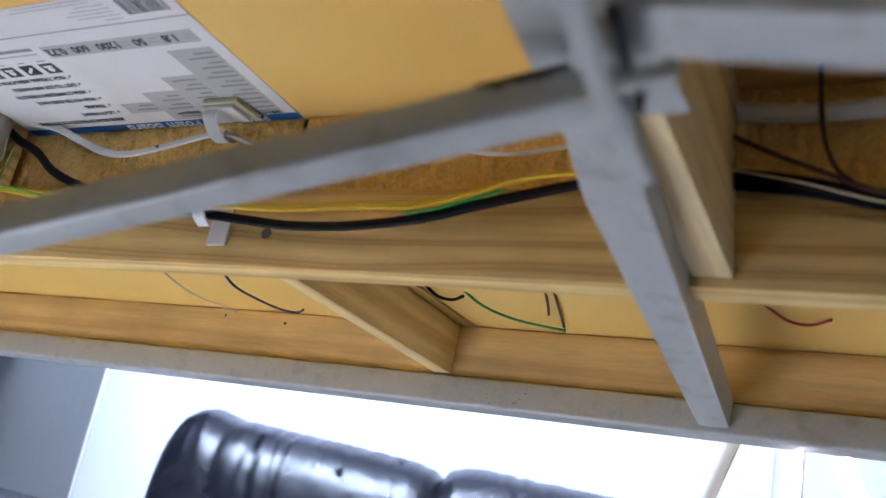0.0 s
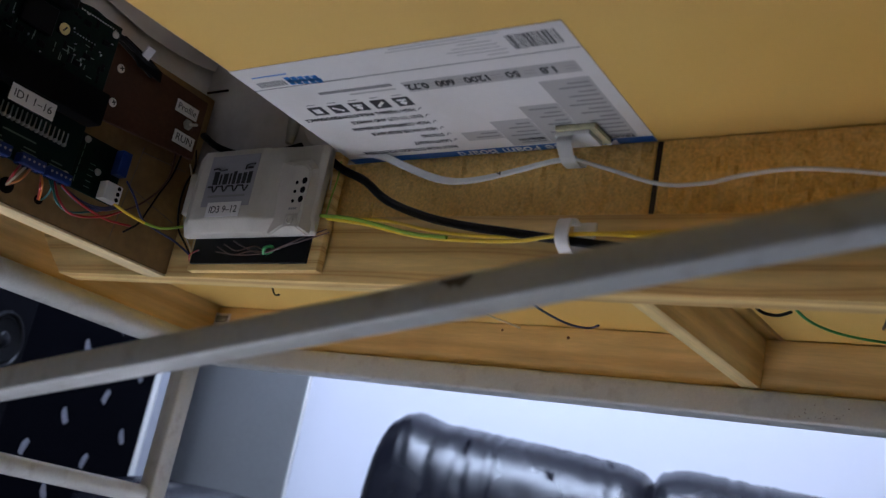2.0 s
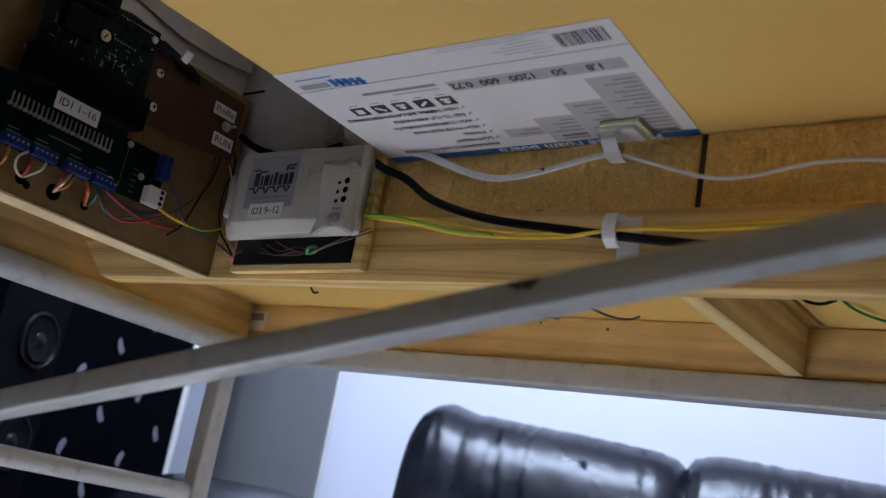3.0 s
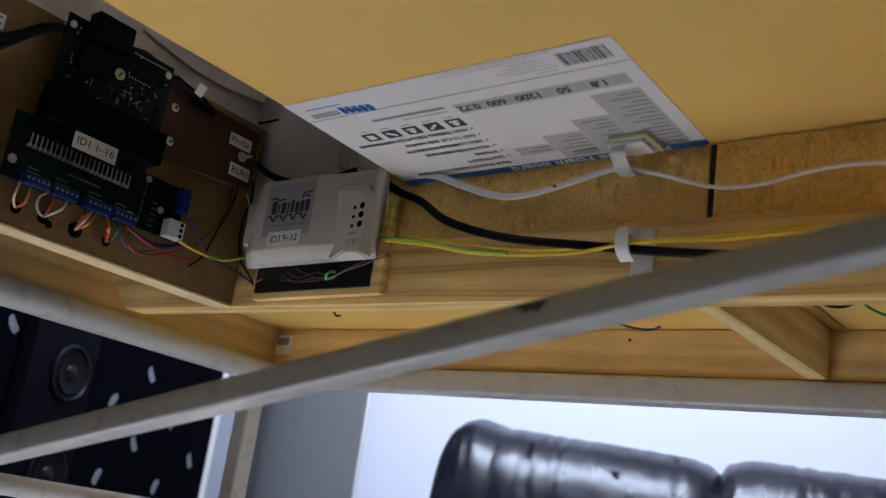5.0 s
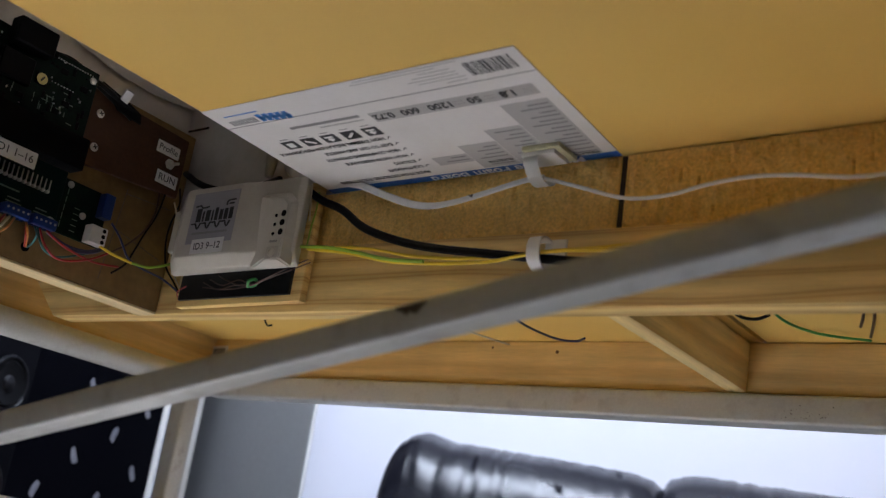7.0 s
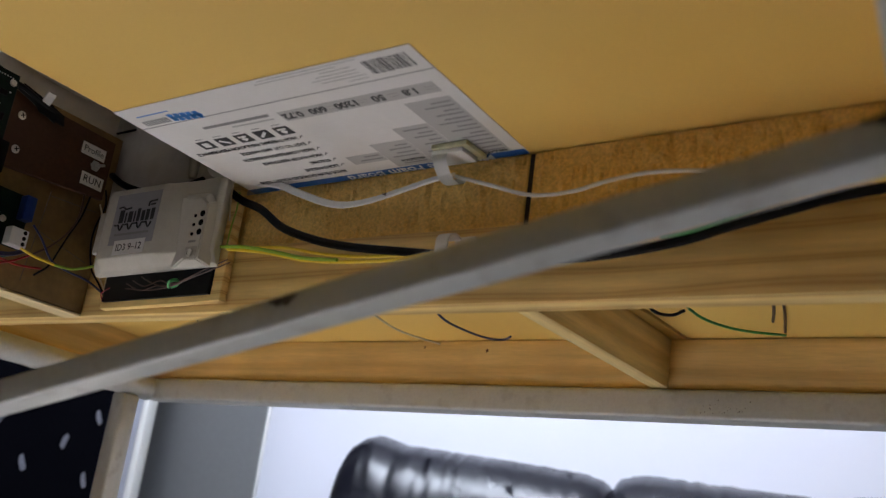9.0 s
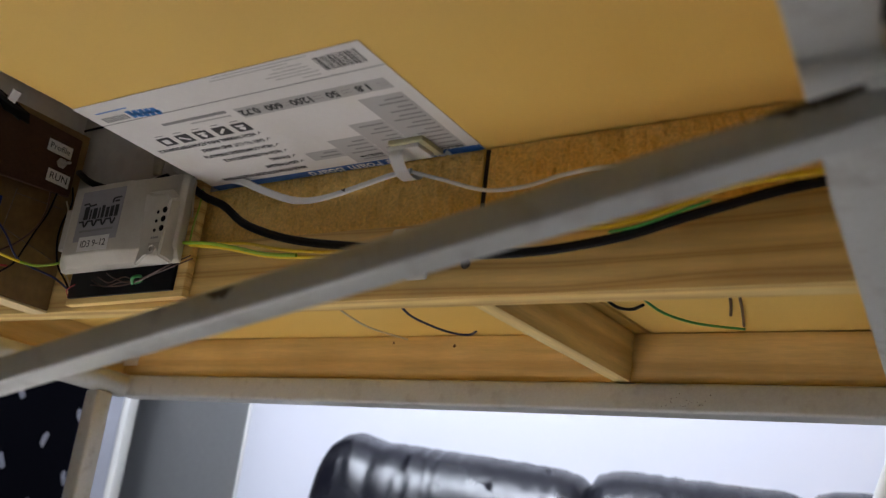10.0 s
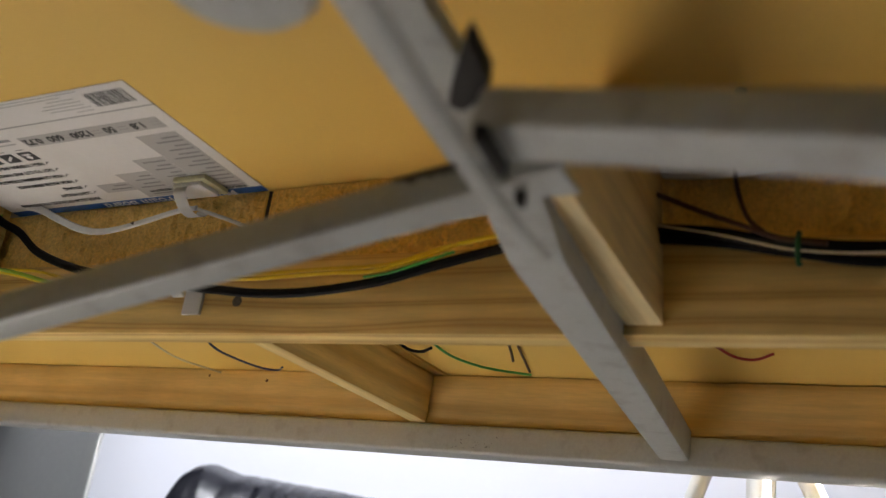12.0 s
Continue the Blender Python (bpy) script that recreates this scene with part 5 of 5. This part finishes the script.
# ---------------------------------------------------------------- cables along the joist


def joist_cable(name, mat, text, r, pts, out, flat=1.0):
    """A cable laid along the joist; out is its distance from the foam's face."""
    return solo(name, sweep([(x, z, o if isinstance(out, list) else out) for (x, z), o in zip(pts, out if isinstance(out, list) else [out] * len(pts))], r, 8, 7, flat), mat, text, name, group="cables of the joist", m=FB.copy())


def ribbon(points, widths, thick, steps=6):
    """A flat cable along the points (x, z, out), as wide as told at each."""
    path = smooth_path(points, steps)
    wide = smooth_path([(w, 0, 0) for w in widths], steps)
    b = bmesh.new()
    prev = first = None
    for k, p in enumerate(path):
        w, t = wide[k].x / 2, thick / 2
        ring = [b.verts.new((p.x + dx, p.y + dz, p.z + do)) for dx, dz, do in ((0.15 * w, w, 0), (0.1 * w, w * 0.7, t), (-0.1 * w, -w * 0.7, t), (-0.15 * w, -w, 0), (-0.1 * w, -w * 0.7, -t), (0.1 * w, w * 0.7, -t))]
        if prev:
            for n in range(6):
                b.faces.new((prev[n], prev[(n + 1) % 6], ring[(n + 1) % 6], ring[n]))
        else:
            first = ring
        prev = ring
    b.faces.new(prev), b.faces.new(first[::-1])
    bmesh.ops.recalc_face_normals(b, faces=b.faces[:])
    return b


flat_cable = solo("cable", ribbon([(-0.296, 0.984, 0.008), (-0.286, 0.972, 0.011), (-0.272, 0.9635, 0.0125), (-0.256, 0.9590, 0.013), (-0.230, 0.9535, 0.013), (-0.207, 0.9480, 0.012), (-0.185, 0.9388, 0.012), (-0.158, 0.9285, 0.012), (-0.138, 0.9245, 0.012), (-0.116, 0.9255, 0.012), (-0.090, 0.930, 0.012), (-0.066, 0.9345, 0.012), (-0.050, 0.9355, 0.012)],
                                [0.006, 0.008, 0.0105, 0.0115, 0.0085, 0.0062, 0.0056, 0.0054, 0.0050, 0.0046, 0.0042, 0.0040, 0.0038], 0.0024), WHITE_PVC, "flat white cable sagging along the rough foam edge", "cable", group="cables of the joist", m=FB.copy())
for x, z, o in ((-0.2565, 0.9560, 0.0146), (-0.1040, 0.9275, 0.0135)):
    part("staple", merge(span(-0.0016, 0.0016, -0.0004, 0.0004, 0, 0.0006, 0.0001), lathe([(0.0, 0), (0.0009, 0.0001), (0.0007, 0.0005), (0.0, 0.0006)], pose(0.0004, 0.0009, 0), 10)), GRIME, flat_cable, "small dark staple", m=FB @ pose(x, z, o, 0, 0, -25))
solo("clear_tube", lathe([(0.0, 0), (0.0052, 0.0006), (0.0046, 0.009), (0.0034, 0.020), (0.0030, 0.0215), (0.0, 0.022)], pose(-0.3035, -0.0125, 0.9865, 180, 0, 0), 18), material("milky_plastic", (0.62, 0.60, 0.55), 0.3, grain=0.05, coat=0.3), "short milky plastic spout hanging behind the control box", "tube")
joist_cable("cable", BLACK_RUBBER, "black cable dipping behind the control box", 0.0028, ((-0.4035, 0.979), (-0.394, 0.974), (-0.384, 0.968), (-0.369, 0.962), (-0.351, 0.958), (-0.332, 0.957), (-0.315, 0.958), (-0.290, 0.962)), [0.014, 0.017, 0.017, 0.016, 0.014, 0.012, 0.012, 0.012])
joist_cable("cable", WHITE_PVC, "thin white cable running on from the clip", 0.0013, ((-0.050, 0.9355), (-0.025, 0.927), (0.008, 0.916), (0.036, 0.915), (0.059, 0.919), (0.084, 0.921), (0.110, 0.919), (0.150, 0.914), (0.200, 0.920), (0.245, 0.928)), 0.010)
joist_cable("cable", BLACK_RUBBER, "thick black cable hanging along the pine joist", 0.0030, ((-0.262, 0.952), (-0.239, 0.938), (-0.216, 0.928), (-0.192, 0.912), (-0.160, 0.900), (-0.127, 0.892), (-0.082, 0.885), (-0.042, 0.879), (-0.012, 0.875), (0.020, 0.8715), (0.060, 0.871), (0.104, 0.875), (0.137, 0.882), (0.167, 0.888), (0.196, 0.893), (0.240, 0.896)), 0.015)
joist_cable("wire", WIRE_YELLOW, "yellow wire beside the black cable", 0.0013, ((-0.240, 0.8985), (-0.202, 0.893), (-0.161, 0.884), (-0.123, 0.880), (-0.080, 0.8785), (-0.049, 0.8815), (-0.022, 0.882), (0.014, 0.880), (0.070, 0.881), (0.105, 0.881), (0.137, 0.888), (0.167, 0.896), (0.215, 0.8985), (0.245, 0.899)), 0.018)
joist_cable("wire", WIRE_YELLOW, "second yellow wire beside the black cable", 0.0012, ((-0.240, 0.9005), (-0.190, 0.897), (-0.150, 0.889), (-0.110, 0.884), (-0.070, 0.883), (-0.040, 0.884), (0.000, 0.884), (0.060, 0.8855), (0.110, 0.886), (0.150, 0.895), (0.200, 0.901), (0.245, 0.9015)), 0.014)
joist_cable("wire", WIRE_LIME, "green and yellow wire leaving the control box", 0.0013, ((-0.246, 0.9000), (-0.220, 0.8975), (-0.190, 0.8915), (-0.160, 0.8845), (-0.130, 0.8810)), 0.0205)
joist_cable("wire", WIRE_GREEN, "short green stretch of wire over the joist", 0.0009, ((0.098, 0.8772), (0.115, 0.8792), (0.135, 0.8842), (0.155, 0.8895)), 0.0180)
joist_cable("cable", BLACK_RUBBER, "black cable bundle past the pine block", 0.0034, ((0.262, 0.897), (0.293, 0.893), (0.315, 0.888), (0.338, 0.884), (0.374, 0.880), (0.450, 0.878), (0.600, 0.884)), 0.014)
joist_cable("cable", BLACK_RUBBER, "black cable bundle past the pine block", 0.0026, ((0.262, 0.893), (0.300, 0.888), (0.338, 0.880), (0.374, 0.874), (0.450, 0.872), (0.600, 0.880)), 0.012)
joist_cable("wire", WIRE_CREAM, "thin pale wire along the black cables", 0.0006, ((0.262, 0.898), (0.297, 0.890), (0.318, 0.884), (0.339, 0.8785), (0.375, 0.8755), (0.450, 0.876), (0.600, 0.886)), 0.0195)
joist_cable("wire", WIRE_BROWN, "thin brown wire drooping to the black cables", 0.0014, ((0.262, 0.917), (0.288, 0.904), (0.308, 0.895), (0.329, 0.886), (0.350, 0.882)), 0.018)
joist_cable("wire", WIRE_BROWN, "thin brown wire hanging from the foam", 0.0012, ((0.304, 0.949), (0.306, 0.925), (0.309, 0.909), (0.314, 0.897), (0.322, 0.889)), 0.017)
joist_cable("cable", WHITE_PVC, "fat white cable along the foam past the pine block", 0.0048, ((0.255, 0.936), (0.275, 0.932), (0.302, 0.9305), (0.335, 0.932), (0.380, 0.938), (0.460, 0.940)), 0.007)
solo("cable_tie", sweep([(0.337, 0.889, 0.016), (0.3375, 0.882, 0.021), (0.337, 0.875, 0.018), (0.338, 0.872, 0.017)], 0.0013, 6, 6), TIE_GREEN, "green tie round the black cables", "cable tie", m=FB.copy())


def clip(x, z, label):
    """White plastic cable clip on the joist: a base plate and a curved band."""
    c = thing("cable_clip", (x, -0.006, z), label, "cable clip", group="cable clips")
    part("base", span(x - 0.0045, x + 0.0105, z - 0.0195, z + 0.0120, 0.0061, 0.0085, 0.0006), WHITE_PLASTIC, c, m=FB.copy())
    pts = [(x - 0.003, z + 0.0110, 0.0085), (x - 0.004, z + 0.0120, 0.0150), (x - 0.005, z + 0.0090, 0.0215), (x - 0.005, z + 0.0010, 0.0235), (x - 0.004, z - 0.0060, 0.0210), (x - 0.002, z - 0.0100, 0.0140)]
    b = bmesh.new()
    path = smooth_path([(p[1], p[2], 0) for p in pts], 6)
    prev = None
    for p in path:
        row = [b.verts.new((x + d, p.x, p.y)) for d in (-0.0085, 0.0005)]
        if prev:
            b.faces.new((prev[0], prev[1], row[1], row[0]))
        prev = row
    bmesh.ops.recalc_face_normals(b, faces=b.faces[:])
    bmesh.ops.solidify(b, geom=b.faces[:], thickness=0.0014)
    part("band", b, WHITE_PLASTIC, c, "curved white plastic band", m=FB.copy())
    return c


clip(-0.0405, 0.8815, "white plastic cable clip on the pine joist")
c = thing("cable_clip", (-0.042, -0.020, 0.949), "white plastic cable clip stuck on the label", "cable clip", group="cable clips")
part("adhesive_pad", span(-0.0560, -0.0290, -0.0320, -0.0080, 0.9458, 0.9489, 0.0004), material("pad_foam", (0.62, 0.59, 0.36), 0.8, grain=0.1), c, "yellowish adhesive foam pad", m=pose(0, 0, 0))
part("base", span(-0.0570, -0.0330, -0.0300, -0.0120, 0.9425, 0.9457, 0.0006), WHITE_PLASTIC, c)
b = bmesh.new()
prev = None
for p in smooth_path([(-0.030, 0.9425, 0), (-0.0305, 0.9380, 0), (-0.0255, 0.9325, 0), (-0.0200, 0.9290, 0), (-0.0130, 0.9285, 0), (-0.0070, 0.9315, 0), (-0.0060, 0.9355, 0)], 6):
    row = [b.verts.new((x, p.x, p.y)) for x in (-0.0545, -0.0440)]
    if prev:
        b.faces.new((prev[0], prev[1], row[1], row[0]))
    prev = row
bmesh.ops.solidify(b, geom=b.faces[:], thickness=0.0016)
bmesh.ops.recalc_face_normals(b, faces=b.faces[:])
part("band", b, WHITE_PLASTIC, c, "curved white plastic hook")

# screws and wire ends
solo("joist_screw", lathe([(0.0, 0), (0.0030, 0.0002), (0.0036, 0.0012), (0.0022, 0.0014), (0.0, 0.0008)], FB @ pose(-0.0018, 0.8700, 0.0060), 14), GRIME, "dark rusty screw head in the pine joist", "screw")
solo("foam_screw", lathe([(0.0, 0), (0.0030, 0.0005), (0.0022, 0.004), (0.0012, 0.010), (0.0, 0.012)], pose(0.316, -0.050, 0.9499, 180, 0, 0), 12), GRIME, "dark screw tip poking through the foam", "screw")


def wire_end(mat, text, pts, r=0.0008):
    """A stiff wire end that comes down through the foam of the far bay."""
    pts = [(x, y, z + (lean(x) if k == 0 else min(0.0, lean(x)))) for k, (x, y, z) in enumerate(pts)]
    return solo("wire_end", sweep(pts, r, 6, 6), mat, text, "wire", group="wire ends under the far bay")


Z = 0.8990
wire_end(WIRE_BLUE, "bent dark blue wire end under the foam", [(-0.177, 0.150, Z + 0.002), (-0.172, 0.166, Z - 0.003), (-0.171, 0.196, Z - 0.004), (-0.165, 0.222, Z - 0.004), (-0.150, 0.226, Z - 0.005), (-0.135, 0.214, Z - 0.006)], 0.0010)
wire_end(BLACK_RUBBER, "short black wire end under the foam", [(0.006, 0.160, Z + 0.002), (0.012, 0.174, Z - 0.003), (0.022, 0.180, Z - 0.004), (0.034, 0.174, Z - 0.003)], 0.0012)
wire_end(WIRE_GREEN, "bent green wire end under the foam", [(0.033, 0.168, Z + 0.002), (0.040, 0.192, Z - 0.003), (0.051, 0.216, Z - 0.004), (0.066, 0.230, Z - 0.004), (0.086, 0.244, Z - 0.003)], 0.0010)
wire_end(WIRE_BROWN, "straight brown wire end under the foam", [(0.101, 0.165, Z + 0.001), (0.095, 0.186, Z - 0.002), (0.089, 0.203, Z - 0.004)], 0.0011)
wire_end(WIRE_BROWN, "straight brown wire end under the foam", [(0.108, 0.163, Z + 0.001), (0.100, 0.195, Z - 0.002), (0.087, 0.238, Z - 0.002)], 0.0011)
wire_end(WIRE_CREAM, "thin pale wire end under the foam", [(-0.247, 0.145, Z + 0.001), (-0.238, 0.190, Z - 0.003), (-0.226, 0.240, Z - 0.003)], 0.0009)
wire_end(WIRE_RED, "short red wire end under the foam", [(0.246, 0.168, Z + 0.001), (0.257, 0.186, Z - 0.003), (0.270, 0.190, Z - 0.004), (0.284, 0.180, Z - 0.003)], 0.0010)
wire_end(BLACK_RUBBER, "tiny black wire hook under the foam", [(-0.454, 0.146, Z + 0.001), (-0.449, 0.153, Z - 0.003), (-0.442, 0.153, Z - 0.004)], 0.0009)
tag = solo("barcode_tag", span(-0.6390, -0.6160, 0.2575, 0.2586, 0.8830, 0.9050), PAPER, "small white bar code tag on the fascia end", "tag")
for k in range(8):
    part("code_bar", span(-0.6370 + 0.0024 * k, -0.6358 + 0.0024 * k, 0.2571, 0.2575, 0.8940, 0.9025), INK, tag, smooth=False)
